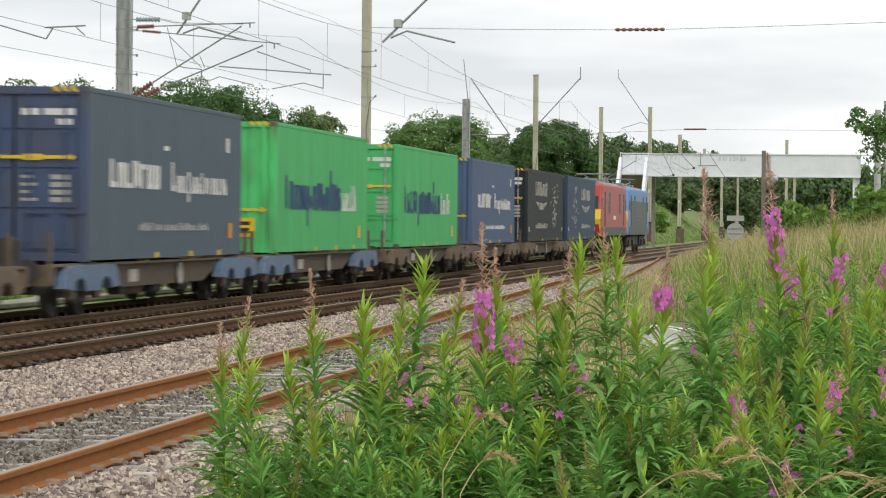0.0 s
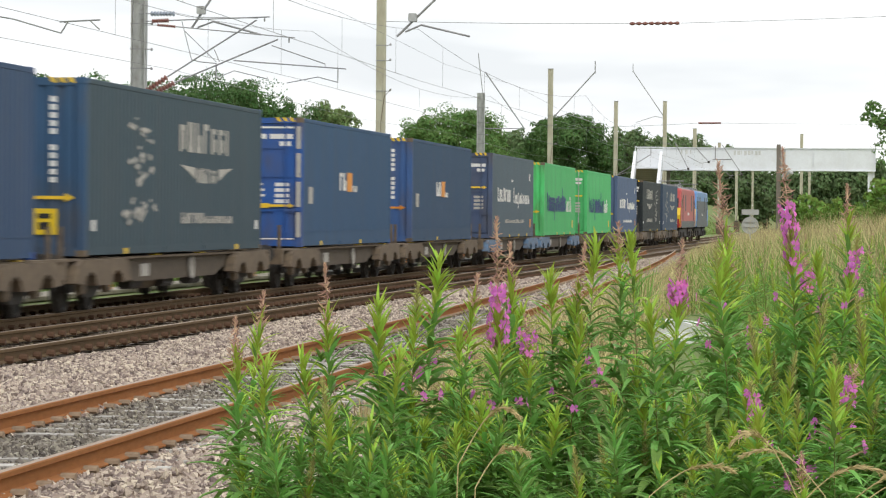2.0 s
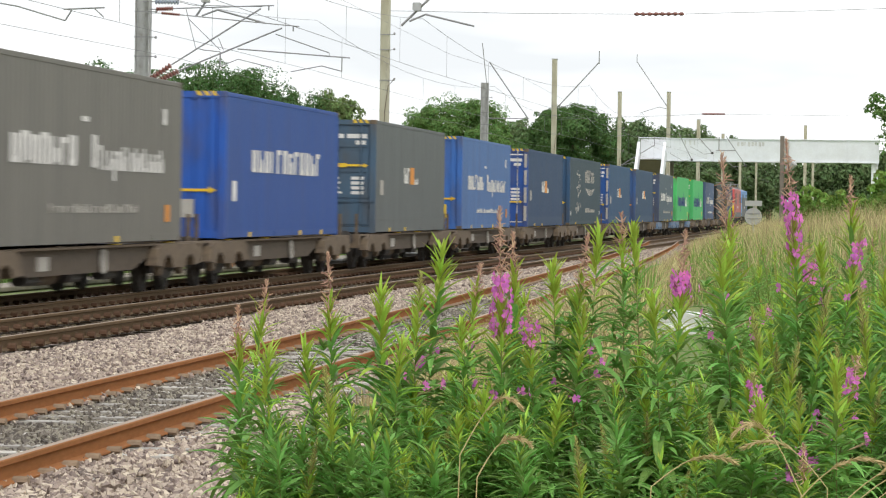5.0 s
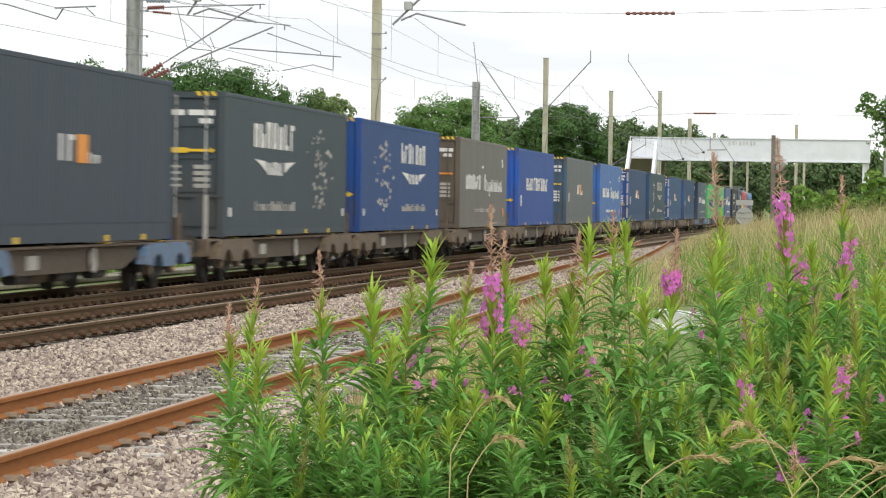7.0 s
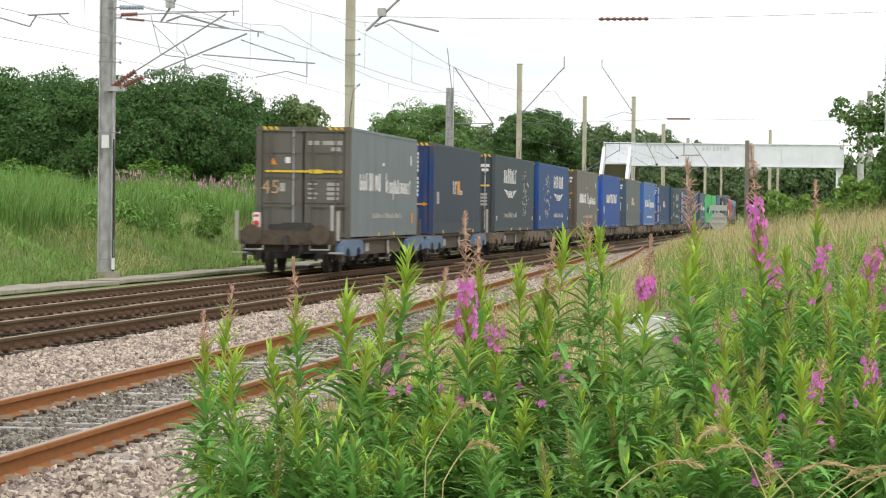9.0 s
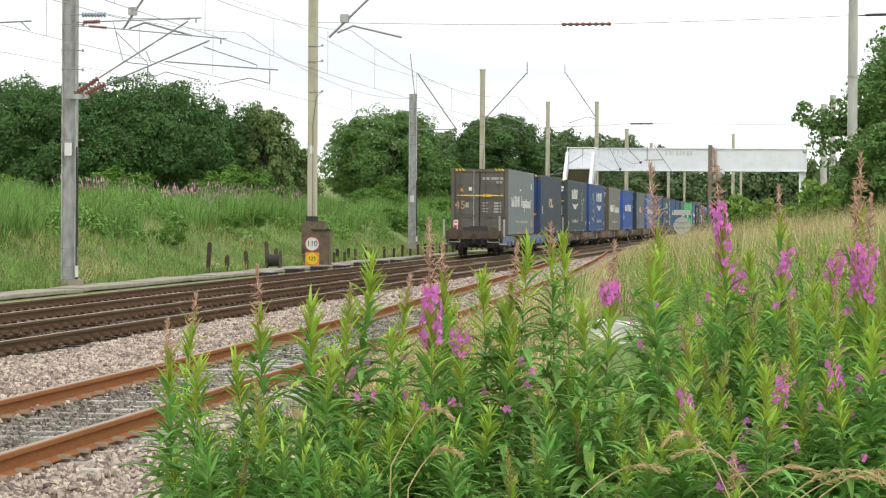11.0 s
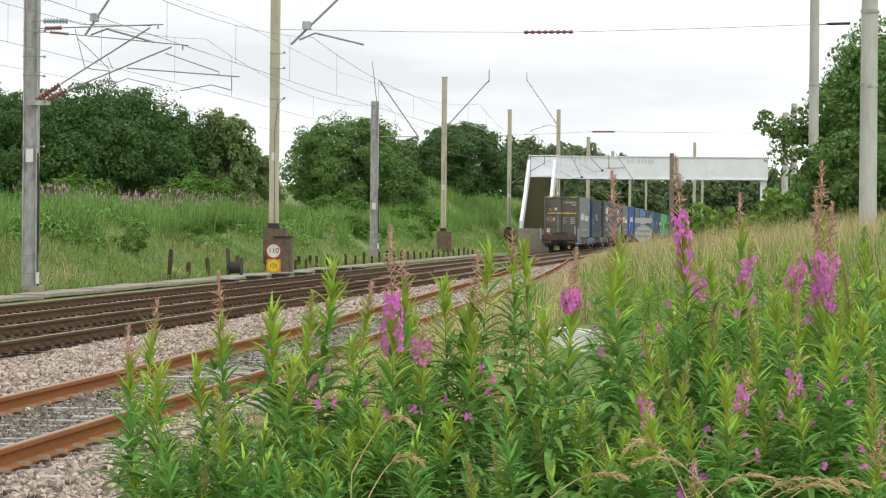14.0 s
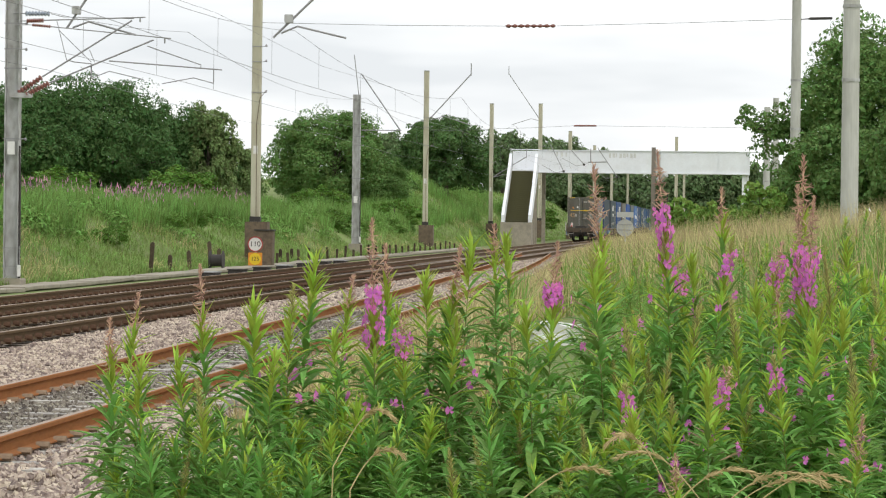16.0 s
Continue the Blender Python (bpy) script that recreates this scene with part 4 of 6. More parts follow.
def corrugated(x, y0, y1, z0, z1, depth, out):
    """An upright corrugated wall in the plane x, from y0 to y1; out: the way it faces."""
    m = Mesh()
    n = max(6, int(round((y1 - y0) / 0.278)))
    p = (y1 - y0) / n
    line = []
    for k in range(n):
        a = y0 + k * p
        line += [(x - out * 0.004, a), (x - out * 0.004, a + p * 0.28), (x - out * depth, a + p * 0.5), (x - out * depth, a + p * 0.78)]
    line.append((x - out * 0.004, y1))
    m.v = [(a, b, z0) for a, b in line] + [(a, b, z1) for a, b in line]
    k = len(line)
    m.f = [(i, i + 1, k + i + 1, k + i) for i in range(k - 1)]
    return m


def shipping_container(k, label, color, length, doors, deco, end_color=None, arrow=M_MARK_Y):
    r = random.Random(k * 13 + 1)
    half, w, h = length / 2, CONT_W / 2, CONT_H
    paint = surface("container_paint", color, 0.64, gloss=0.25, spread=0.13, grain=5, blotch=0.6, bump=0.04, stretch=(1, 1.5, 0.2),
                    dirt=tuple(c * 0.55 + 0.035 for c in color), dirt_amount=0.6)
    end_paint = paint if end_color is None else surface("container_end_paint", end_color, 0.62, gloss=0.25, spread=0.12, grain=6, blotch=0.7, bump=0.04, stretch=(1, 1, 0.35),
                                                         dirt=(0.10, 0.085, 0.065), dirt_amount=0.8)
    c = thing("shipping_container", label, "container", group="containers of the freight train")
    low = 0.16 if deco != "parcel" else 0.34
    part("side_panel", corrugated(w, -half + 0.14, half - 0.14, low, h - 0.09, 0.013, 1), paint, c)
    part("side_panel", corrugated(-w, -half + 0.14, half - 0.14, low, h - 0.09, 0.034, -1), paint, c)
    part("roof", Mesh().box(-w + 0.05, w - 0.05, -half + 0.1, half - 0.1, h - 0.06, h - 0.02), paint, c)
    part("floor_pan", Mesh().box(-w + 0.06, w - 0.06, -half + 0.1, half - 0.1, 0.06, 0.16), M_DARK, c)
    for s in (-1, 1):
        part("top_rail", Mesh().box(s * w - 0.045 - 0.015 * s, s * w + 0.045 - 0.045 * s, -half + 0.1, half - 0.1, h - 0.1, h - 0.01, 0.012), paint, c)
        rail = Mesh().box(s * (w - 0.07), s * (w - 0.004), -half + 0.1, half - 0.1, 0.03, low) if s > 0 else Mesh().box(-w + 0.004, -w + 0.07, -half + 0.1, half - 0.1, 0.03, low)
        if deco == "parcel":
            rail.box(s * (w - 0.02), s * (w + 0.002), -half + 0.1, half - 0.1, 0.33, 0.37) if s > 0 else None
        part("bottom_rail", rail, paint, c)
        for e in (-1, 1):
            part("corner_post", Mesh().box(s * (w - 0.075) - 0.075, s * (w - 0.075) + 0.075, e * (half - 0.075) - 0.075, e * (half - 0.075) + 0.075, 0.1, h - 0.1, 0.015), paint if e > 0 else end_paint, c)
            for z in (0.0, h - 0.118):
                soften(part("corner_casting", Mesh().box(s * (w - 0.08) - 0.083, s * (w - 0.08) + 0.083, e * (half - 0.088) - 0.092, e * (half - 0.088) + 0.092, z, z + 0.118), end_paint if r.random() < 0.7 else M_BROWN, c), 0.012, 1)
    for y in (-half * 0.62, -half * 0.2, half * 0.25, half * 0.66):
        part("rail_fitting", Mesh().box(w - 0.02, w + 0.006, y - 0.12, y + 0.12, 0.03, 0.13), M_MARK_Y if r.random() < 0.55 else paint, c)
    # front end, away from the viewer
    part("end_wall", Mesh().box(-w + 0.15, w - 0.15, half - 0.06, half - 0.03, 0.1, h - 0.1), paint, c)
    y = -half
    part("end_header", Mesh().box(-w + 0.16, w - 0.16, y + 0.01, y + 0.09, h - 0.13, h - 0.005), end_paint, c)
    part("end_sill", Mesh().box(-w + 0.16, w - 0.16, y + 0.01, y + 0.1, 0.02, 0.16), end_paint, c)
    for s in (-1, 1):
        for j in range(3):
            part("hazard_stripe", Mesh().prism([(s * 0.86 - 0.22 + j * 0.15, h + 0.0), (s * 0.86 - 0.14 + j * 0.15, h), (s * 0.86 - 0.09 + j * 0.15, h - 0.09), (s * 0.86 - 0.17 + j * 0.15, h - 0.09)], y + 0.002, y + 0.008, "y"), M_MARK_Y, c)
    if doors:
        for s in (-1, 1):
            leaf = part("door", Mesh().box(min(s * 0.02, s * (w - 0.16)), max(s * 0.02, s * (w - 0.16)), y + 0.05, y + 0.09, 0.17, h - 0.14), end_paint, c)
            a, b = min(s * 0.05, s * (w - 0.2)), max(s * 0.05, s * (w - 0.2))
            for z0, z1 in ((0.22, 0.78), (0.9, 1.46), (1.56, 2.1), (2.2, 2.7)):
                part("door_panel", Mesh().prism([(a, z0), (b, z0), (b, z1), (a, z1)], y + 0.03, y + 0.052, "y"), end_paint, leaf)
            for x in (s * 0.26, s * 0.86):
                part("locking_bar", Mesh().tube((x, y + 0.005, 0.1), (x, y + 0.005, h - 0.08), 0.02, 8), M_GALV if r.random() < 0.3 else end_paint, leaf)
                for z in (0.35, 0.83, 1.5, 2.15, 2.6):
                    part("bar_guide", Mesh().box(x - 0.05, x + 0.05, y - 0.012, y + 0.03, z - 0.03, z + 0.03), end_paint, leaf)
            for x in (s * 0.26, s * 0.86):
                part("handle", Mesh().box(min(x, x + s * 0.38), max(x, x + s * 0.38), y - 0.02, y + 0.002, 0.8, 0.84), end_paint, leaf)
        t = Mesh()
        for j, (a, b) in enumerate(((0.12, 0.42), (0.5, 1.02))):
            t.box(a, b, y + 0.022, y + 0.026, 2.42, 2.53)
        t.box(0.72, 0.98, y + 0.022, y + 0.026, 2.26, 2.36)
        part("marking", t, M_MARK_W if deco != "worn" else M_MARK_DIM, c, "white marking bars")
        t = Mesh()
        for j in range(4):
            t.box(0.12, 0.12 + 0.28 * r.uniform(0.6, 1), y + 0.022, y + 0.026, 1.38 - j * 0.125, 1.43 - j * 0.125)
            t.box(0.62, 0.94, y + 0.022, y + 0.026, 1.36 - j * 0.125, 1.44 - j * 0.125)
        part("marking", t, M_MARK_DIM if deco != "parcel" else M_MARK_W, c, "faded marking bars")
        za = 1.7 if deco in ("logistics", "green", "wings", "worn") or k == 12 else 0.9
        part("arrow", Mesh().box(-w + 0.25 if za > 1 else -0.3, w - 0.32, y - 0.002, y + 0.003, za, za + 0.055).prism([(w - 0.3, za - 0.03), (w - 0.2, za + 0.027), (w - 0.3, za + 0.085)], y - 0.002, y + 0.003, "y").box(0.16, 0.5, y - 0.004, y - 0.001, za - 0.025, za + 0.08), arrow, c, "yellow arrow stripe")
        if k in (8, 10):
            for z0, z1 in ((0.22, 0.78), (0.9, 1.46), (1.56, 2.1), (2.2, 2.7)):
                part("edge_plate", Mesh().box(w - 0.14, w - 0.04, y - 0.012, y - 0.003, z0, z1), M_MARK_DIM, c, "pale grey edge plate")
            part("header_strip", Mesh().box(-w + 0.2, w - 0.2, y + 0.002, y + 0.009, h - 0.24, h - 0.2), M_MARK_W, c, "white strip")
            part("sill_strip", Mesh().box(-w + 0.2, w - 0.2, y + 0.002, y + 0.009, 0.17, 0.2), M_MARK_W, c, "white strip")
        if k in (8, 12):
            part("size_block", Mesh().box(-0.55, -0.2, y - 0.002, y + 0.003, 1.62, 1.84), M_MARK_O, c)
    else:
        outline = []
        for j in range(8):
            a = -w + 0.16 + j * (2 * w - 0.32) / 8
            outline += [(a, y + 0.05), (a + 0.06, y + 0.05), (a + 0.10, y + 0.02), (a + 0.2, y + 0.02), (a + 0.24, y + 0.05)]
        outline += [(w - 0.16, y + 0.05), (w - 0.16, y + 0.08), (-w + 0.16, y + 0.08)]
        part("end_wall", Mesh().prism(outline, 0.14, h - 0.12, "z"), end_paint, c)
        if deco in ("parcel", "wings"):
            t = Mesh()
            for j in range(11):
                if j != 5:
                    t.box(0.66, 0.76, y + 0.012, y + 0.018, 2.5 - j * 0.13, 2.59 - j * 0.13)
            part("marking", t, M_MARK_W, c, "upright column of white marking bars")
        part("arrow", Mesh().box(0.3, w - 0.3, y + 0.008, y + 0.014, 0.93, 0.985).prism([(w - 0.34, 0.89), (w - 0.18, 0.957), (w - 0.34, 1.03)], y + 0.008, y + 0.014, "y"), arrow, c, "yellow arrow stripe")
        if deco in ("green", "logistics", "wings") and k in (5, 11, 9):
            plate = part("warning_plate", Mesh().box(0.36, 0.78, y + 0.006, y + 0.014, 0.36, 0.78), M_YELLOW, c, "yellow warning plate")
            part("plate_mark", Mesh().box(0.46, 0.68, y + 0.002, y + 0.0055, 0.62, 0.7).box(0.48, 0.66, y + 0.002, y + 0.0055, 0.44, 0.56), M_BLACK, plate)
        else:
            part("label_plate", Mesh().box(0.3, 0.62, y + 0.006, y + 0.014, 0.42, 0.78), M_MARK_DIM, c)
    # graphics on the long side
    L = length
    at = lambda u: -half + u * L
    if deco in ("logistics", "worn"):
        big = marks(Mesh(), at(0.12), at(0.42), 1.26, 1.74, 7, 0.1, 0.18, k)
        marks(big, at(0.49), at(0.52), 1.25, 1.78, 1, 0, 0.2, k)
        marks(big, at(0.525), at(0.89), 1.22, 1.62, 15, 0.2, 0.28, k + 5)
        big.box(w + 0.002, w + 0.008, at(0.6), at(0.61), 1.05, 1.25)
        part("lettering", big, M_MARK_W, c, "big white bars of company lettering")
        part("slogan", marks(Mesh(), at(0.29), at(0.75), 0.52, 0.66, 20, 0.25, 0.25, k + 3), M_MARK_DIM if deco == "worn" or k in (6, 14) else M_MARK_W, c, "pale bars of a slogan")
        part("label_plate", Mesh().box(w + 0.002, w + 0.008, at(0.88), at(0.9), 2.08, 2.36).box(w + 0.002, w + 0.008, at(0.44), at(0.47), 1.98, 2.06), M_MARK_W, c)
        part("label_plate", Mesh().box(w + 0.002, w + 0.008, at(0.9), at(0.925), 0.36, 0.66), M_MARK_O, c)
    elif deco == "wings":
        f = (lambda u: at(1 - u)) if not doors else at
        a, b = sorted((f(0.2), f(0.53)))
        part("lettering", marks(Mesh(), a, b, 1.86, 2.42, 7, 0.12, 0.3, k), M_MARK_W if k > 9 else M_MARK_DIM, c, "tall white bars of company lettering")
        mid = (a + b) / 2
        badge = Mesh()
        for s in (-1, 1):
            badge.prism([(mid + s * 1.1, 1.58), (mid + s * 2.5, 1.62), (mid + s * 1.75, 1.5), (mid + s * 1.1, 1.36)], w + 0.002, w + 0.008, "x")
        marks(badge, mid - 0.95, mid + 0.95, 1.3, 1.58, 6, 0.1, 0.3, k)
        part("wing_badge", badge, M_MARK_W if k > 9 else M_MARK_DIM, c, "white winged badge")
        part("slogan", marks(Mesh(), a + 0.2, b, 0.54, 0.74, 13, 0.3, 0.25, k + 1), M_MARK_DIM, c)
        specks = Mesh()
        u = 0.74
        for j in range(46):
            z = 0.55 + 1.85 * r.random()
            spread = 0.028 + 0.028 * math.sin((z - 0.5) * 1.7)
            cy, cz = f(u + r.gauss(0, 1) * spread), z
            s1 = r.uniform(0.05, 0.13)
            specks.prism([(cy - s1 * 1.5, cz), (cy, cz - s1 * 0.5), (cy + s1 * 1.6, cz + s1 * 0.3), (cy + s1 * 0.3, cz + s1 * 0.7)], w + 0.002, w + 0.008, "x")
        part("fleck_pattern", specks, M_MARK_DIM, c, "column of small white flecks")
        for u in (0.035, 0.965):
            part("label_plate", Mesh().box(w + 0.002, w + 0.008, at(u) - 0.12, at(u) + 0.12, 0.42, 0.6), M_MARK_W, c)
    elif deco == "parcel":
        part("logo", marks(Mesh(), at(0.38), at(0.46), 1.32, 1.74, 2, 0.0, 0.15, k), M_MARK_W, c, "white logo bars")
        part("logo_block", Mesh().box(w + 0.002, w + 0.008, at(0.465), at(0.52), 1.3, 1.76), M_MARK_O, c, "orange logo block")
        part("logo", marks(Mesh(), at(0.525), at(0.58), 1.3, 1.48, 3, 0.2, 0.2, k), M_MARK_W, c)
        part("label_plate", Mesh().box(w + 0.002, w + 0.008, at(0.06), at(0.1), 0.98, 1.36), M_MARK_DIM, c, "pale document plate")
    elif deco == "green":
        navy = marks(Mesh(), at(0.09), at(0.15), 1.0, 1.75, 1, 0, 0.75, k)
        marks(navy, at(0.13), at(0.68), 0.98, 1.62, 12, 0.12, 0.22, k)
        navy.box(w + 0.002, w + 0.008, at(0.3), at(0.315), 0.62, 1.0).box(w + 0.002, w + 0.008, at(0.55), at(0.565), 1.6, 1.95)
        part("lettering", navy, M_MARK_NAVY, c, "navy bars of shop lettering")
        part("lettering", marks(Mesh(), at(0.69), at(0.86), 0.98, 1.62, 5, 0.3, 0.35, k + 2), M_MARK_W, c, "white bars of shop lettering")
        part("label_plate", Mesh().box(w + 0.002, w + 0.008, at(0.88), at(0.905), 0.3, 0.62), M_MARK_Y, c)
    elif deco == "plain_name":
        part("lettering", marks(Mesh(), at(0.2), at(0.82), 1.35, 1.85, 12, 0.1, 0.25, k), M_MARK_W, c, "white bars of company lettering")
        part("label_plate", Mesh().box(w + 0.002, w + 0.008, at(0.05), at(0.08), 0.75, 1.15), M_MARK_W, c)
    return c


def wagon(k, blue, last=False):
    """One platform of a twin flat wagon, its bogies below."""
    w = thing("flat_wagon", "low blue container flat wagon, dusty with brake dirt" if blue else "low brown container flat wagon caked in brake dust", "railway wagon", group="wagons of the freight train")
    main = M_BLUEW if blue else M_BROWN
    half = 9.0
    for s in (-1, 1):
        beam = [(-half, 0.62), (-half, 0.86), (half, 0.86), (half, 0.62), (4.6, 0.62), (3.6, 0.44), (-3.6, 0.44), (-4.6, 0.62)]
        x0, x1 = (1.02, 1.1) if s > 0 else (-1.1, -1.02)
        part("solebar", Mesh().prism(beam, x0, x1, "x"), M_SOLEBAR, w)
        part("deck_flange", Mesh().box(min(s * 0.98, s * 1.2), max(s * 0.98, s * 1.2), -half, half, 0.845, 0.885), M_BROWN, w)
        for e in (-1, 1):
            cy = e * 6.55
            arch = [(cy - 1.95, 0.5), (cy - 1.75, 0.78), (cy - 1.5, 0.86), (cy + 1.5, 0.86), (cy + 1.75, 0.78), (cy + 1.95, 0.5), (cy + 1.35, 0.46), (cy + 1.25, 0.6), (cy + 0.95, 0.68),
                    (cy + 0.65, 0.6), (cy + 0.55, 0.44), (cy - 0.55, 0.44), (cy - 0.65, 0.6), (cy - 0.95, 0.68), (cy - 1.25, 0.6), (cy - 1.35, 0.46)]
            part("arch_cover", Mesh().prism(arch, min(s * 1.105, s * 1.3), max(s * 1.105, s * 1.3), "x"), main, w)
    part("centre_sill", Mesh().box(-0.35, 0.35, -half, half, 0.5, 0.84), M_DARK, w)
    for y in (-4.4, -2.2, 0, 2.2, 4.4):
        part("cross_member", Mesh().box(-1.02, 1.02, y - 0.08, y + 0.08, 0.55, 0.83), M_DARK, w)
    for y in (-6.2, -2.0, 2.0, 6.2):
        for s in (-1, 1):
            part("container_stool", Mesh().box(s * 1.13 - 0.08, s * 1.13 + 0.08, y - 0.12, y + 0.12, 0.886, 0.906), M_MARK_Y if (k + int(y)) % 3 else M_BROWN, w)
    for e in (-1, 1):
        bogie = part("bogie", Mesh().box(-0.9, 0.9, e * 6.55 - 0.25, e * 6.55 + 0.25, 0.36, 0.56), M_DARK, w)
        for s in (-1, 1):
            side = [(e * 6.55 - 1.25, 0.34), (e * 6.55 - 1.2, 0.56), (e * 6.55 - 0.5, 0.5), (e * 6.55 + 0.5, 0.5), (e * 6.55 + 1.2, 0.56), (e * 6.55 + 1.25, 0.34), (e * 6.55 + 0.7, 0.36), (e * 6.55 + 0.4, 0.24), (e * 6.55 - 0.4, 0.24), (e * 6.55 - 0.7, 0.36)]
            part("side_frame", Mesh().prism(side, min(s * 0.92, s * 1.04), max(s * 0.92, s * 1.04), "x"), M_DARK, bogie)
            for dy in (-0.9, 0.9):
                cy = e * 6.55 + dy
                part("wheel", Mesh().lathe((s * 0.69, cy, 0.42), (s, 0, 0), [(0, 0.45), (0.03, 0.45), (0.04, 0.42), (0.135, 0.415), (0.135, 0.36), (0.09, 0.34), (0.09, 0.12), (0.15, 0.1)], 20), M_DARK, bogie)
                part("axle_box", Mesh().box(min(s * 1.04, s * 1.16), max(s * 1.04, s * 1.16), cy - 0.14, cy + 0.14, 0.3, 0.54, 0.03), M_BROWN, bogie)
                part("spring", Mesh().lathe((s * 1.1, cy + 0.22, 0.34), (0, 0, 1), [(0, 0.05), (0.03, 0.07), (0.06, 0.05), (0.09, 0.07), (0.12, 0.05), (0.15, 0.07), (0.18, 0.05)], 8), M_MARK_O if (k + int(cy)) % 4 == 0 else M_DARK, bogie)
    for y in (-3.3, -0.6, 1.9):
        part("brake_gear", Mesh().box(0.75, 1.0, y, y + 0.9, 0.3, 0.5, 0.05), M_DARK, w)
    part("air_tank", Mesh().lathe((0.72, -1.8, 0.42), (0, 1, 0), [(0, 0.06), (0.05, 0.15), (1.1, 0.15), (1.15, 0.06)], 14), M_BROWN, w)
    wheel = part("handbrake_wheel", Mesh().lathe((1.12, 1.2, 0.62), (1, 0, 0), [(0, 0.19), (0.04, 0.21), (0.04, 0.16), (0, 0.15)], 20), M_MARK_DIM, w, "dull grey handbrake wheel")
    for a in (0, 60, 120):
        ca, sa = 0.17 * math.cos(radians(a)), 0.17 * math.sin(radians(a))
        part("spoke", Mesh().tube((1.13, 1.2 - ca, 0.62 - sa), (1.13, 1.2 + ca, 0.62 + sa), 0.014, 6), M_MARK_DIM, wheel)
    part("data_panel", Mesh().box(1.102, 1.106, -3.0, -2.3, 0.52, 0.74), M_MARK_DIM, w)
    # drawgear, end posts and steps
    for e in (-1, 1):
        part("headstock", Mesh().box(-1.2, 1.2, e * half - 0.1, e * half + 0.1, 0.55, 0.87, 0.02), M_BROWN if not last else M_DARK, w)
        part("coupling", Mesh().tube((0, e * half, 0.7), (0, e * (half + 0.42), 0.66), 0.06, 8), M_DARK, w)
        for s in (-1, 1):
            part("buffer_shank", Mesh().tube((s * 0.87, e * half, 0.78 if not last else 0.98), (s * 0.87, e * (half + 0.3), 0.78 if not last else 0.98), 0.09, 12), M_DARK, w)
            if not last or e > 0:
                part("buffer_head", Mesh().lathe((s * 0.87, e * (half + 0.28), 0.78), (0, e, 0), [(0, 0.12), (0.02, 0.2), (0.06, 0.2)], 16), M_DARK, w)
        part("end_post", Mesh().box(1.0, 1.07, e * (half - 0.45) - 0.04, e * (half - 0.45) + 0.04, 0.87, 1.75 if k in (16, 18) else 1.4), M_MARK_DIM if e < 0 and k in (16, 18) else M_BROWN, w)
        part("buckler", Mesh().box(-0.3, 0.5, e * (half - 0.6) - 0.12, e * (half - 0.6) + 0.12, 0.87, 1.3, 0.04), M_DARK, w)
    if last:
        e, y = -1, -half
        part("end_beam", Mesh().box(-1.22, 1.22, y - 0.3, y - 0.12, 0.74, 1.1, 0.03), M_SOLEBAR, w)
        for s in (-1, 1):
            part("buffer_head", Mesh().lathe((s * 0.87, y - 0.3, 1.0), (0, -1, 0), [(0, 0.1), (0.16, 0.11), (0.18, 0.25), (0.24, 0.25)], 20), M_SOLEBAR, w, "large dirty brown buffer")
            part("hand_rail", Mesh().path([(s * 0.6, y - 0.36, 0.72), (s * 0.6, y - 0.38, 0.62), (s * 1.1, y - 0.38, 0.62), (s * 1.1, y - 0.36, 0.75)], 0.022, 6), M_MARK_DIM, w)
            part("corner_post", Mesh().box(s * 1.3 - 0.035, s * 1.3 + 0.035, y - 0.3, y - 0.23, 0.85, 1.6), M_MARK_DIM, w, "pale corner rail")
            part("foot_step", Mesh().box(s * 1.25 - 0.18, s * 1.25 + 0.18, y - 0.3, y - 0.1, 0.52, 0.56), M_MARK_DIM, w)
        part("draw_hook", Mesh().path([(0, y - 0.3, 0.95), (0, y - 0.5, 0.95), (0, y - 0.52, 0.75), (0, y - 0.42, 0.6)], 0.05, 8), M_DARK, w)
        part("brake_hose", Mesh().path([(0.35, y - 0.3, 0.8), (0.38, y - 0.42, 0.6), (0.3, y - 0.44, 0.42), (0.2, y - 0.4, 0.5)], 0.03, 8), M_RUBBER, w)
        lamp = part("tail_lamp", Mesh().box(-0.87, -0.69, y - 0.38, y - 0.28, 1.16, 1.56, 0.03), M_MARK_W, w, "white tail lamp with a red lens")
        part("lens", Mesh().lathe((-0.78, y - 0.38, 1.28), (0, -1, 0), [(0, 0.075), (0.04, 0.06)], 16), M_TAIL_RED, lamp)
        part("lamp_mark", Mesh().box(-0.84, -0.72, y - 0.384, y - 0.381, 1.44, 1.5), M_TAIL_RED, lamp)
        part("twist_lock", Mesh().box(-0.5, 0.5, y - 0.2, y - 0.05, 1.1, 1.26, 0.05), M_DARK, w)
    return w


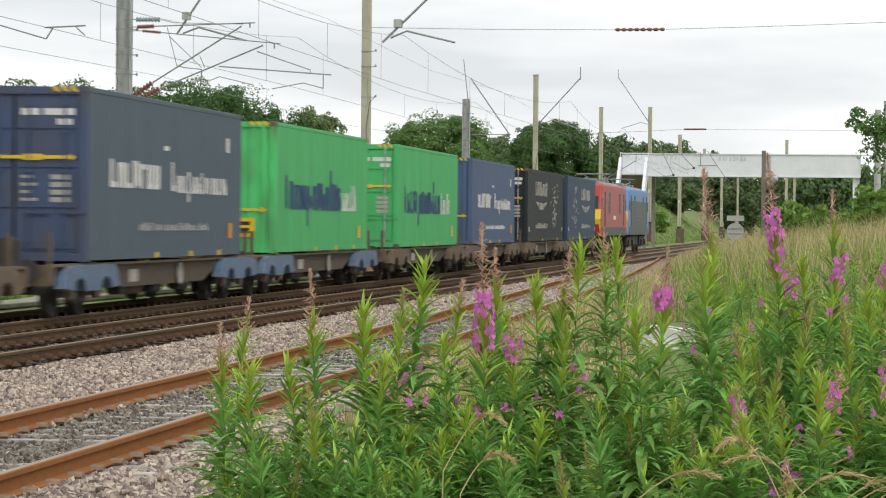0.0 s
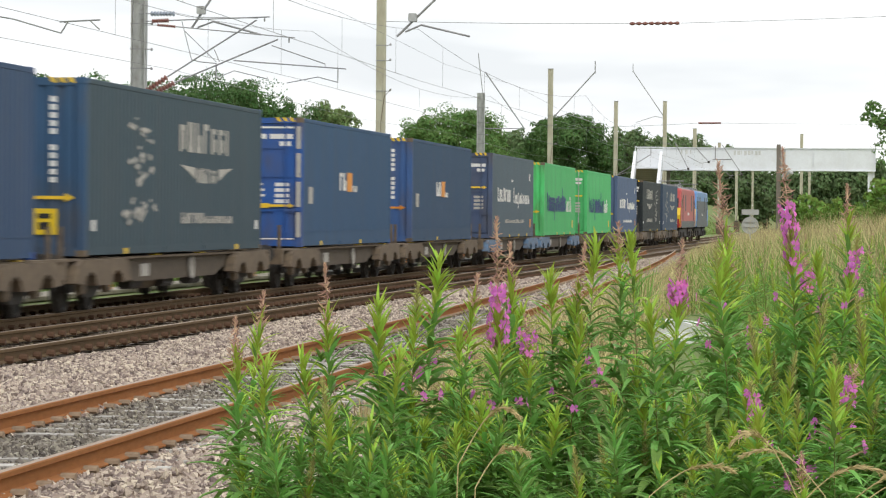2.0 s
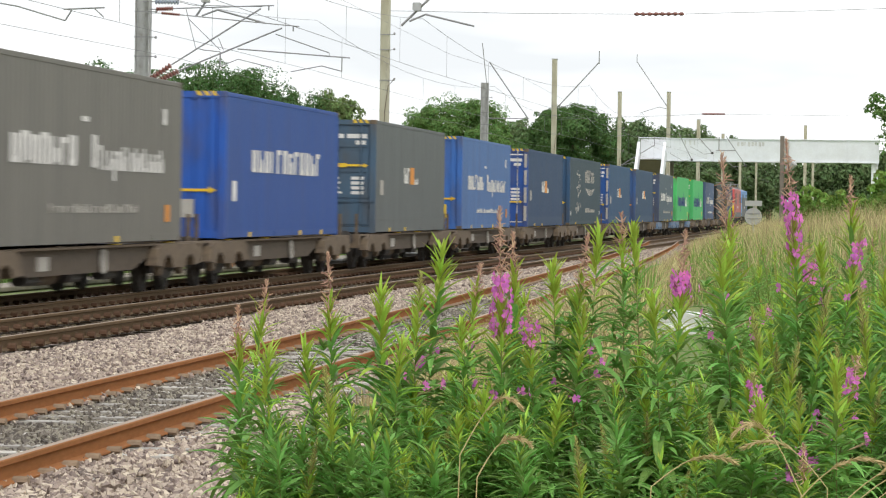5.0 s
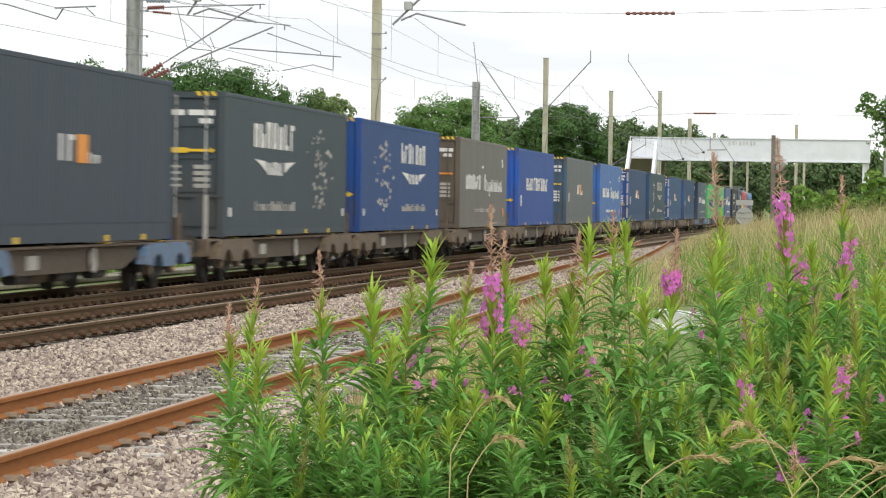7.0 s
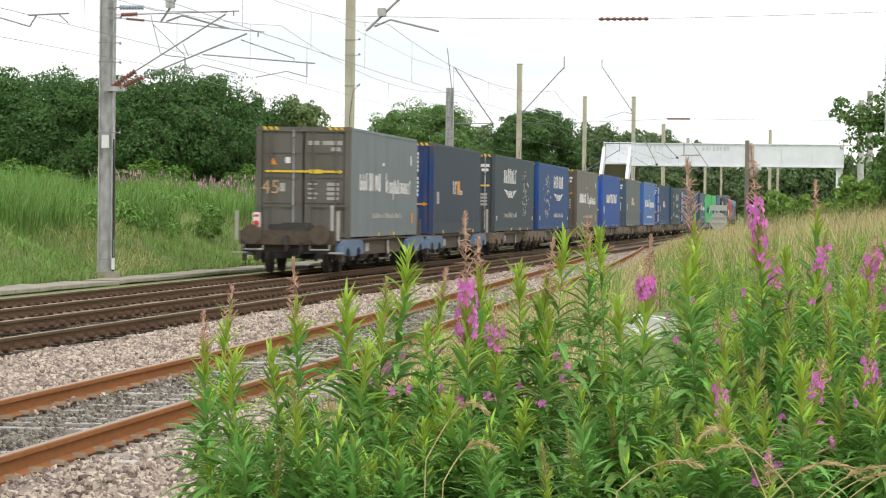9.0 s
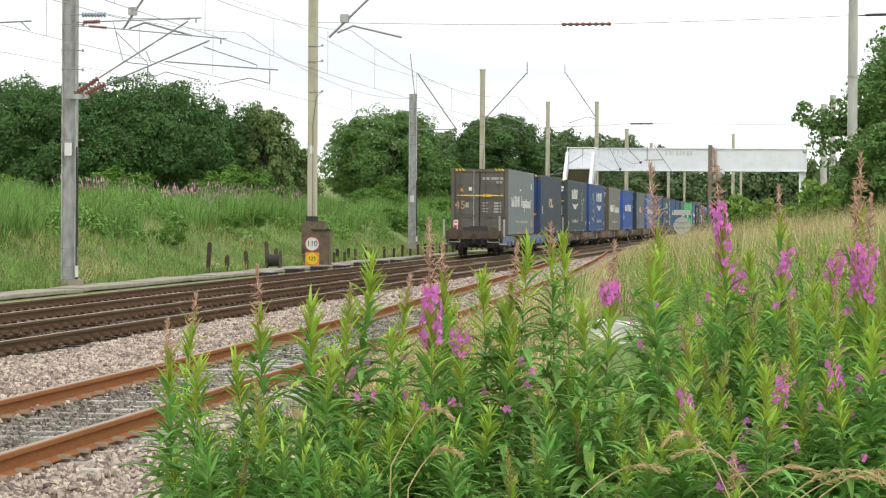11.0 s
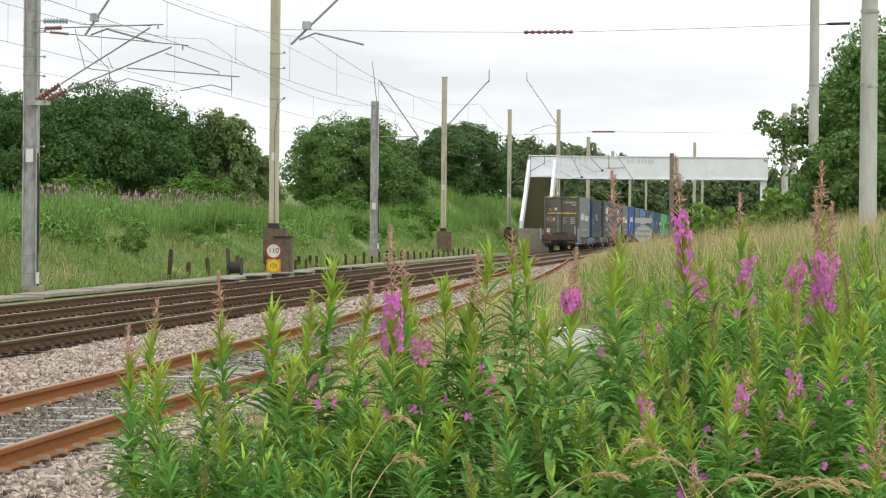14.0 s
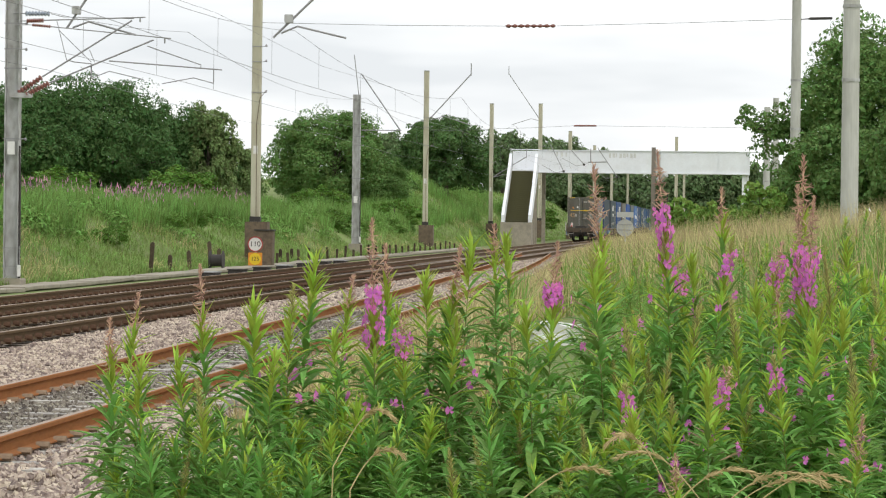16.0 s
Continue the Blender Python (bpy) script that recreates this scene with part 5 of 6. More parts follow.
def locomotive(label, paint, lower, stripe):
    """An electric locomotive: raked cabs, flat roof with lowered pantograph, two bogies."""
    lo = thing("electric_locomotive", label, "locomotive", group="locomotives of the freight train")
    h = 9.2
    side = [(-h, 1.05), (-h - 0.02, 1.9), (-h + 0.55, 3.05), (-h + 0.95, 3.6), (-h + 1.3, 3.72), (h - 1.3, 3.72), (h - 0.95, 3.6), (h - 0.55, 3.05), (h + 0.02, 1.9), (h, 1.05)]
    soften(part("body", Mesh().prism(side, -1.34, 1.34, "x"), paint, lo), 0.12, 3)
    if lower is M_LGREY and paint is M_LBLUE:
        for s in (-1, 1):
            part("side_panel", Mesh().prism([(-h + 2.2, 1.5), (-h + 1.8, 3.0), (h - 1.8, 3.0), (h - 2.2, 1.5)], min(s * 1.33, s * 1.346), max(s * 1.33, s * 1.346), "x"), M_LGREY, lo, "dark navy side panel")
    part("lower_band", Mesh().box(-1.352, 1.352, -h + 0.9, h - 0.9, 1.06, 1.5), lower, lo, "dark lower body band")
    part("roof", Mesh().prism([(-1.2, 3.7), (1.2, 3.7), (0.85, 3.86), (-0.85, 3.86)], -h + 1.6, h - 1.6, "y"), M_ROOF, lo)
    for y in (-5, -2.6, 0.4, 3.2):
        part("roof_box", Mesh().box(-0.7, 0.7, y, y + 1.3, 3.86, 4.02, 0.05), M_ROOF, lo)
    for e in (-1, 1):
        cabin = [(e * h - e * 0.02, 1.1), (e * (h + 0.03), 1.9), (e * (h - 0.22), 2.4), (e * (h - 0.26), 2.4), (e * (h - 0.08), 1.9), (e * (h - 0.1), 1.1)]
        part("warning_panel", Mesh().prism(cabin, -1.3, 1.3, "x"), M_YELLOW, lo, "yellow warning panel")
        part("windscreen", Mesh().prism([(e * (h - 0.19), 2.45), (e * (h - 0.5), 3.05), (e * (h - 0.56), 3.05), (e * (h - 0.28), 2.45)], -1.15, 1.15, "x"), M_LOCO_GLASS, lo)
        for s in (-1, 1):
            part("side_window", Mesh().prism([(e * (h - 0.75), 2.4), (e * (h - 0.95), 3.0), (e * (h - 1.5), 3.0), (e * (h - 1.5), 2.4)], min(s * 1.338, s * 1.35), max(s * 1.338, s * 1.35), "x"), M_LOCO_GLASS, lo)
            part("head_lamp", Mesh().lathe((s * 0.8, e * (h + 0.02), 1.55), (0, e, 0), [(0, 0.12), (0.05, 0.11)], 12), M_MARK_W, lo)
            part("buffer", Mesh().lathe((s * 0.87, e * (h - 0.05), 1.02), (0, e, 0), [(0, 0.1), (0.4, 0.1), (0.41, 0.22), (0.47, 0.22)], 14), M_DARK, lo)
            part("door", Mesh().box(min(s * 1.338, s * 1.348), max(s * 1.338, s * 1.348), e * (h - 2.45) - 0.3, e * (h - 2.45) + 0.3, 1.55, 3.3), M_DARK, lo, "dark recessed cab door")
        bogie = part("bogie", Mesh().box(-1.0, 1.0, e * 5.4 - 2.2, e * 5.4 + 2.2, 0.55, 0.95), M_DARK, lo)
        for s in (-1, 1):
            part("bogie_frame", Mesh().prism([(e * 5.4 - 2.4, 0.5), (e * 5.4 - 2.3, 0.95), (e * 5.4 + 2.3, 0.95), (e * 5.4 + 2.4, 0.5), (e * 5.4 + 0.8, 0.34), (e * 5.4 - 0.8, 0.34)], min(s * 1.0, s * 1.16), max(s * 1.0, s * 1.16), "x"), M_DARK, bogie)
            for dy in (-1.6, 1.6):
                part("wheel", Mesh().lathe((s * 0.69, e * 5.4 + dy, 0.575), (s, 0, 0), [(0, 0.6), (0.03, 0.6), (0.04, 0.575), (0.135, 0.57), (0.135, 0.5), (0.09, 0.47), (0.09, 0.2), (0.2, 0.15)], 24), M_BROWN, bogie)
                part("axle_box", Mesh().box(min(s * 1.16, s * 1.28), max(s * 1.16, s * 1.28), e * 5.4 + dy - 0.2, e * 5.4 + dy + 0.2, 0.42, 0.78, 0.04), M_DARK, bogie)
    for s in (-1, 1):
        for y in (-4.2, 3.4):
            grille = part("grille", Mesh().box(min(s * 1.335, s * 1.352), max(s * 1.335, s * 1.352), y, y + 1.2, 2.2, 3.3), M_LGREY, lo, "dark louvred grille")
        part("emblem", Mesh().box(min(s * 1.336, s * 1.346), max(s * 1.336, s * 1.346), -0.9, 0.9, 1.9, 2.1), stripe, lo)
    part("transformer", Mesh().box(-1.1, 1.1, -2.6, 2.6, 0.4, 1.05, 0.08), M_DARK, lo)
    pan = part("pantograph", Mesh().path([(-0.5, 1.8, 4.05), (-0.5, 4.6, 4.2), (-0.5, 2.2, 4.32)], 0.03, 6).path([(0.5, 1.8, 4.05), (0.5, 4.6, 4.2), (0.5, 2.2, 4.32)], 0.03, 6), M_TUBE, lo)
    part("contact_strip", Mesh().tube((-0.9, 2.2, 4.34), (0.9, 2.2, 4.34), 0.035, 6), M_TUBE, pan)
    return lo


M_FADED_TAN = surface("faded_tan_figures", (0.45, 0.30, 0.16), 0.8, spread=0.15)
L45, L50 = 13.716, 15.5
STOCK = [
    (1, "dark blue container with tall white lettering bars and badge", (0.045, 0.070, 0.115), L50, False, "wings", None),
    (2, "black container with rear doors and faded lettering bars", (0.022, 0.028, 0.031), L50, True, "wings", None),
    (3, "mid blue container with white company lettering bars", (0.085, 0.125, 0.22), L45, False, "logistics", None),
    (4, "bright green container with doors and navy lettering bars", (0.085, 0.46, 0.155), L45, True, "green", None),
    (5, "bright green container with a fluted end and navy lettering bars", (0.080, 0.44, 0.145), L45, False, "green", (0.10, 0.58, 0.18)),
    (6, "faded slate blue container with doors and white lettering bars", (0.082, 0.117, 0.145), L45, True, "logistics", (0.07, 0.10, 0.18)),
    (7, "navy blue container with a small orange and white logo", (0.030, 0.069, 0.135), L45, False, "parcel", (0.05, 0.11, 0.27)),
    (8, "blue container with bright blue doors and orange logo", (0.030, 0.081, 0.165), L45, True, "parcel", (0.03, 0.10, 0.33)),
    (9, "dark teal grey container with winged badge and flecks", (0.040, 0.070, 0.090), L50, False, "wings", (0.04, 0.09, 0.17)),
    (10, "blue container with bright blue doors and orange logo", (0.029, 0.066, 0.14), L45, True, "parcel", (0.03, 0.09, 0.33)),
    (11, "cornflower blue container with white company lettering bars", (0.085, 0.175, 0.39), L45, False, "logistics", (0.05, 0.15, 0.45)),
    (12, "grey container with dirty blue doors and orange logo", (0.13, 0.145, 0.145), L45, True, "parcel", (0.07, 0.12, 0.18)),
    (13, "strong blue container with a row of white lettering bars", (0.030, 0.085, 0.30), L45, False, "plain_name", (0.03, 0.11, 0.45)),
    (14, "dusty brown grey container with doors and white lettering bars", (0.17, 0.165, 0.145), L45, True, "logistics", (0.13, 0.105, 0.08)),
    (15, "royal blue container with winged badge and flecks", (0.030, 0.075, 0.20), L50, False, "wings", (0.02, 0.075, 0.27)),
    (16, "charcoal container with dirty doors and winged badge", (0.052, 0.072, 0.084), L50, True, "wings", (0.060, 0.075, 0.085)),
    (17, "charcoal blue container with navy end and orange logo", (0.044, 0.060, 0.080), L45, False, "parcel", (0.025, 0.055, 0.16)),
    (18, "dirty grey blue container with closed rear doors on the last wagon", (0.185, 0.215, 0.22), L45, True, "worn", (0.135, 0.13, 0.11)),
]
TRAIN = []
for number, text, col, length, has_doors, style, end_col in STOCK:
    offset = (18 - number) * PITCH + (OFFSET if number % 2 else 0.0)
    box = shipping_container(number, text, col, length, has_doors, style, end_col, M_MARK_O if number in (14, 7, 17) else M_MARK_Y)
    TRAIN.append((box, offset, DECK))
    if number == 18:
        lettering("45", 0.5, pose(-0.86, -length / 2 + 0.022, 1.3, 90, 0, 0), M_FADED_TAN, box)
        part("label_plate", Mesh().box(-0.62, -0.48, -length / 2 + 0.02, -length / 2 + 0.026, 1.2, 1.42), M_MARK_DIM, box)
        part("label_plate", Mesh().prism([(-0.9, 1.9), (-0.7, 1.9), (-0.8, 2.08)], -length / 2 + 0.02, -length / 2 + 0.026, "y"), M_MARK_O, box, "orange warning triangle")
        part("label_plate", Mesh().box(-0.48, -0.34, -length / 2 + 0.02, -length / 2 + 0.026, 1.94, 2.1), M_MARK_W, box)
    TRAIN.append((wagon(number, number in (5, 6, 17, 18), number == 18), offset, 0.0))
loco_front = 17 * PITCH + OFFSET + L50 / 2
TRAIN.append((locomotive("red electric locomotive with yellow end and dark grilles", M_RED, M_LGREY, M_MARK_W), loco_front + 2.4 + 9.6, 0.0))
TRAIN.append((locomotive("blue electric locomotive with pale roof", M_LBLUE, M_LGREY, M_MARK_W), loco_front + 2.4 + 29.2, 0.0))
for ob in [o for o in bpy.data.objects if o.parent and o.name.split(".")[0] in ("marking", "lettering", "slogan", "logo", "plate_mark", "fleck_pattern", "wing_badge", "emblem", "spring")]:
    ob["kind"] = "stuff"


# ---- sleepers, one by one where the camera sees them best ----
def lay_sleepers(parent, fx, y0, n, mesh, sink):
    for k in range(n):
        y = y0 + 0.65 * k
        part("sleeper", mesh, None, parent, at=pose(fx(y) + rng.normal(0, 0.01), y, -sink + rng.normal(0, 0.006), 0, 0, heading(fx, y) + rng.normal(0, 0.4)))


lay_sleepers(track_siding, siding_x, 15.1, 150, SLEEPER, 0.016)
lay_sleepers(track_near, near_x, 30.1, 120, SLEEPER_OLD, 0.04)
lay_sleepers(track_far, down_x, 33.1, 120, SLEEPER_OLD, 0.04)


# ---- trees ----
def leaf_cloud(name, centres, radii, per, size, material, flat=0.8):
    """Leaf clumps over many lumps, each leaf a small folded blade; joined."""
    C, R = np.repeat(np.array(centres), per, 0), np.repeat(np.array(radii), per)
    n = len(C)
    d = rng.normal(size=(n, 3))
    d /= np.linalg.norm(d, axis=1)[:, None]
    d[:, 2] = np.where(d[:, 2] < -0.55, -d[:, 2], d[:, 2])
    P = C + d * (R * rng.uniform(0.8, 1.08, n) * (1 + 0.16 * np.sin(d[:, 0] * 5 + C[:, 1]) * np.sin(d[:, 1] * 5 + C[:, 0]) * np.sin(d[:, 2] * 5)))[:, None] * np.array([1, 1, flat])
    nrm = d + rng.normal(size=(n, 3)) * 0.4
    nrm /= np.linalg.norm(nrm, axis=1)[:, None]
    u = np.cross(nrm, rng.normal(size=(n, 3)))
    u /= np.linalg.norm(u, axis=1)[:, None]
    v = np.cross(nrm, u)
    s = (np.repeat(np.array(size), per) * rng.uniform(0.55, 1.3, n))[:, None]
    V = np.stack([P - u * s, P + v * s * 0.62 + nrm * s * 0.2, P + u * s, P - v * s * 0.62 + nrm * s * 0.2], 1)
    F = np.array([[0, 1, 2], [0, 2, 3]])[None] + (np.arange(n) * 4)[:, None, None]
    me = bpy.data.meshes.new(name)
    me.from_pydata(V.reshape(-1, 3).tolist(), [], F.reshape(-1, 3).tolist())
    me.materials.append(material)
    return me


def tree(label, r, h, trunk, material, lumps, per, size, category="tree", name="tree", droop=0.0, base=0.25, branch=None):
    """Tapered trunk and limbs, and a crown of leafy lumps with gaps between them. Its foot is the origin."""
    t = thing(name, label, category)
    cz, rz = h * (0.5 + base / 2), h * (0.5 - base / 2)
    wood = Mesh().tube((0, 0, -0.5), (0.1, 0, h * 0.35), trunk, 10, trunk * 0.7).tube((0.1, 0, h * 0.35), (0, 0.1, h * 0.85), trunk * 0.7, 8, trunk * 0.15)
    centres, radii = [], []
    for k in range(lumps):
        a = 2.39996 * k + rng.normal(0, 0.25)
        z = -0.75 + 1.7 * (k + 0.5) / lumps
        q = math.sqrt(max(0.06, 1 - z * z)) * rng.uniform(0.45, 1.02)
        rr = r * rng.uniform(0.2, 0.4)
        p = (q * r * math.cos(a), q * r * math.sin(a), cz + z * rz * 0.86 - droop * q * q)
        centres.append(p)
        radii.append(rr)
        if k % 4 == 0:
            wood.tube((0.05, 0.03, h * 0.3 + 0.3 * (p[2] - h * 0.3)), (p[0] * 0.85, p[1] * 0.85, p[2]), trunk * 0.28, 6, trunk * 0.06)
    if branch:
        tip = Vector(branch)
        wood.tube((0.05, 0.03, h * 0.35), branch, trunk * 0.25, 6, trunk * 0.08)
        per = [per] * lumps + [150] * 14
        for k in range(14):
            centres.append(tuple(tip * (0.62 + 0.03 * k) + Vector((rng.normal(0, 0.1), rng.normal(0, 0.35), h * 0.35 * (0.38 - 0.03 * k) + rng.normal(0, 0.2)))))
            radii.append(rng.uniform(0.15, 0.42))
    part("trunk", wood, M_BARK, t)
    # each lump has a dense core and carries smaller tufts, so that the crown billows and shows dark hollows
    per = per if isinstance(per, list) else [per] * lumps
    tufts, tuft_radii, counts, sizes = [], [], [], []
    for p, rr, count in zip(centres, radii, per):
        if count <= 200:
            tufts.append(p), tuft_radii.append(rr), counts.append(count), sizes.append(size)
            continue
        tufts.append(p), tuft_radii.append(rr * 0.72), counts.append(count // 5), sizes.append(size * 1.7)
        for k in range(11):
            d = Vector((rng.normal(), rng.normal(), rng.normal() + 0.4)).normalized()
            tufts.append(tuple(Vector(p) + d * rr * rng.uniform(0.6, 0.95)))
            tuft_radii.append(rr * rng.uniform(0.26, 0.5)), counts.append(count // 14), sizes.append(size)
    crown = part("crown", leaf_cloud("crown", tufts, tuft_radii, counts, sizes, material), None, t)
    crown["kind"] = "stuff"
    return t


def place(t, spots):
    """The tree itself at the first spot, copies at the others: x, y, turn, scale, height scale."""
    for k, (x, y, turn, s, sz) in enumerate(spots):
        m = Matrix.LocRotScale((x, y, ground_z(x, y) - 0.15), Euler((0, 0, radians(turn))), (s, s, s * sz))
        if k == 0:
            t.matrix_basis = m
        else:
            copy_thing(t, m)


place(tree("broad green oak with a dense rounded crown on the bank", 4.6, 6.3, 0.35, M_LEAF_OAK, 52, 1500, 0.067, base=0.0),
      [(-33.0, 150, 0, 1, 0.90), (-29.4, 153, 130, 0.97, 1.12), (-38.0, 152, 220, 1.05, 1.0), (-26.3, 157, 70, 0.66, 1.28), (-44, 158, 20, 1.1, 1.05)])
place(tree("bushy green oak standing behind the tracks", 4.0, 7.0, 0.32, M_LEAF_LIGHT, 46, 1300, 0.08, base=0.0),
      [(-25.2, 215, 40, 1.0, 0.93), (-22.8, 219, 160, 0.62, 0.85), (-28.0, 222, 250, 0.5, 0.8)])
place(tree("dark dense sycamore behind the tracks", 3.9, 6.8, 0.35, M_LEAF_DARK, 46, 1300, 0.084, base=0.0),
      [(-21.4, 258, 10, 1.0, 0.95), (-24.6, 264, 200, 0.62, 0.75)])
place(tree("pale feathery birch with drooping twigs", 1.7, 5.2, 0.14, M_LEAF_BIRCH, 60, 300, 0.075, droop=0.7, base=0.0),
      [(-24.2, 154, 0, 0.98, 1.12), (-23.3, 157, 120, 0.8, 0.85), (-25.0, 156, 220, 0.9, 1.0)])
place(tree("tall leafy tree overhanging the verge", 3.6, 6.6, 0.3, M_LEAF_LIGHT, 52, 1250, 0.065, base=0.0, branch=(-4.6, -0.2, 3.4)),
      [(6.9, 128, 0, 1.22, 0.95)])
place(tree("tall leafy tree in the hedge beside the verge", 3.6, 6.6, 0.3, M_LEAF_LIGHT, 52, 1250, 0.065, base=0.0),
      [(8.7, 100, 190, 1.0, 1.15)])
place(tree("rounded hawthorn tree at the foot of the hedge", 2.0, 3.7, 0.14, M_LEAF_LIGHT, 36, 480, 0.07, base=0.0),
      [(4.0, 110, 0, 1.0, 1.0), (6.6, 108, 120, 1.0, 1.1), (3.4, 113, 210, 0.75, 0.9)])
place(tree("low bright green hawthorn bush", 1.5, 2.6, 0.08, M_LEAF_BUSH, 22, 250, 0.068, category="bush", name="bush", base=0.0),
      [(-2.5, 200, 0, 0.9, 0.8), (-0.6, 208, 80, 1.0, 0.9), (1.4, 196, 160, 1.0, 0.85), (2.9, 190, 30, 1.1, 0.9),
       (-22.6, 128, 200, 1.0, 0.55), (-25.5, 135, 10, 1.2, 0.6), (-24.4, 146, 90, 1.5, 0.8), (-19.6, 168, 220, 0.9, 0.7), (-21.9, 180, 300, 1.2, 0.8), (-20.2, 205, 0, 1.3, 0.7),
       (-29, 140, 40, 1.6, 0.7), (-34, 138, 140, 1.6, 0.7), (-18.4, 292, 60, 1.4, 0.8), (-17.2, 320, 10, 1.5, 0.9), (-22.0, 104, 70, 0.7, 0.6)]
      + [(down_x(y) - 6.5 - 4.5 * rng.random(), y, 360 * rng.random(), rng.uniform(0.3, 0.62), rng.uniform(0.5, 0.8)) for y in [92 + 4.2 * k for k in range(34)]]
      + [(-27 - 3.1 * k, 163 + 2 * (k % 3), 70 * k, 1.7, 0.75) for k in range(8)])
place(tree("young sycamore sapling with large pale green leaves", 0.7, 1.9, 0.03, M_LEAF_YOUNG, 20, 70, 0.085, base=0.1),
      [(-1.05, 104, 0, 1.0, 1.0), (0.05, 107, 140, 0.75, 1.2), (-0.55, 108, 250, 0.7, 0.8), (0.75, 103, 40, 0.8, 0.9), (1.5, 101, 80, 1.1, 1.0)])
far = tree("distant woodland tree in haze-paled green", 5.0, 9.5, 0.4, M_LEAF_FAR, 40, 240, 0.26, base=0.0)
place(far, [(-38 + 4.1 * k + rng.normal(0, 1), 560 + 60 * rng.random(), 360 * rng.random(), rng.uniform(0.95, 1.1), rng.uniform(0.94, 1.06)) for k in range(15)]
      + [(-26, 400, 10, 0.75, 1.0), (-23, 430, 60, 0.7, 0.9), (-20, 450, 90, 0.8, 0.7), (30, 520, 40, 1.2, 1.0), (38, 540, 140, 1.2, 1.0), (-48, 470, 20, 1.0, 0.9)])


# ---- grass ----
def blades(name, label, n, spot, tall, wide, material, lean=0.35, category="grass"):
    """Bent grass blades, joined."""
    P = np.array([spot() for _ in range(n)])
    a = rng.uniform(0, 2 * math.pi, n)
    d = np.stack([np.cos(a), np.sin(a), np.zeros(n)], 1)
    s = np.stack([-np.sin(a * 1.7), np.cos(a * 1.7), np.zeros(n)], 1)
    h = (tall * rng.uniform(0.5, 1.15, n))[:, None]
    w = (wide * rng.uniform(0.6, 1.3, n))[:, None]
    b = (lean * rng.uniform(0.2, 1.6, n))[:, None]
    up = np.array([[0, 0, 1.0]])
    mid, tip = P + up * h * 0.55 + d * h * b * 0.3, P + up * h * (1 - 0.25 * b) + d * h * b
    V = np.stack([P - s * w, P + s * w, mid + s * w * 0.8, mid - s * w * 0.8, tip], 1)
    me = bpy.data.meshes.new(name)
    k = np.arange(n)[:, None] * 5
    me.from_pydata(V.reshape(-1, 3).tolist(), [], (k + np.array([[0, 1, 2, 3]])).tolist() + (k + np.array([[3, 2, 4]])).tolist())
    me.materials.append(material)
    return tagged(new(name, me), label, category, kind="stuff")


def bank_spot(inner=0.1, outer=10.0, power=1.4):
    def f():
        y = 66 + 250 * rng.random() ** power
        x = down_x(y) - 4.0 - inner - (outer - inner) * rng.random() ** 1.2
        return x, y, ground_z(x, y) - 0.03
    return f


def verge_spot(y0, y1, inner, outer, power=1.5):
    def f():
        y = y0 + (y1 - y0) * rng.random() ** power
        x = verge_edge(y) + inner + (outer - inner) * rng.random()
        while y < 40 and abs(x / y + 0.047) < 0.011:
            x = verge_edge(y) + inner + (outer - inner) * rng.random()
        return x, y, ground_z(x, y) - 0.03
    return f


blades("bank_grass", "long green grass covering the railway bank", 140000, bank_spot(), 0.42, 0.011, M_GRASS, 1.1)
def far_bank_spot():
    y = 238 + 240 * rng.random()
    x = down_x(y) - 4.0 - 26 * rng.random() ** 1.3
    return x, y, ground_z(x, y) - 0.05


blades("far_bank_grass", "green grass on the bank beyond the footbridge", 30000, far_bank_spot, 0.4, 0.03, M_GRASS, 0.8)
def clustered(spot, freq, floor):
    """Keeps the spots where a slow noise is high, so that the plants stand in drifts."""
    def f():
        for _ in range(12):
            p = spot()
            if noise.noise((p[0] * freq, p[1] * freq * 0.45, 11)) > floor:
                break
        return p
    return f


blades("bank_weeds", "taller weeds along the top of the bank", 52000, clustered(bank_spot(3.0, 8.5), 0.3, 0.05), 1.25, 0.014, M_WEED, 0.3, "weeds")
def undergrowth(name, label, y0, y1, inner, outer, n, size, material):
    """Low leafy mounds of brambles, nettles and docks, joined."""
    spots, radii = [], []
    while len(spots) < n:
        y = y0 + (y1 - y0) * rng.random() ** 1.2
        x = down_x(y) - 3.7 - inner - (outer - inner) * rng.random()
        if noise.noise((x * 0.3, y * 0.14, 23)) > -0.05:
            rr = rng.uniform(0.3, 0.75)
            spots.append((x, y, ground_z(x, y) + 0.25 * rr))
            radii.append(rr)
    me = leaf_cloud(name, spots, radii, [260] * n, [size] * n, material, 0.85)
    return tagged(new(name, me), label, "undergrowth", kind="stuff")


undergrowth("bank_undergrowth", "leafy mounds of brambles and nettles on the bank", 84, 236, 2.4, 9.0, 230, 0.06, M_WEED)
undergrowth("bank_brambles", "dark bramble mounds below the trees", 100, 230, 7.0, 12.0, 110, 0.065, M_LEAF_BUSH)
blades("bank_straw", "straw coloured seeding grass on the bank", 9000, clustered(bank_spot(0.2, 7.0), 0.22, 0.12), 0.55, 0.007, M_DRY, 0.9)
blades("verge_grass", "green grass of the overgrown verge", 46000, verge_spot(22, 190, 1.5, 11.5), 0.5, 0.0115, M_GRASS, 0.7)
blades("verge_straw", "dry straw coloured grass of the verge", 52000, clustered(verge_spot(24, 190, 0.15, 11.0), 0.35, -0.12), 0.68, 0.007, M_DRY, 0.5)
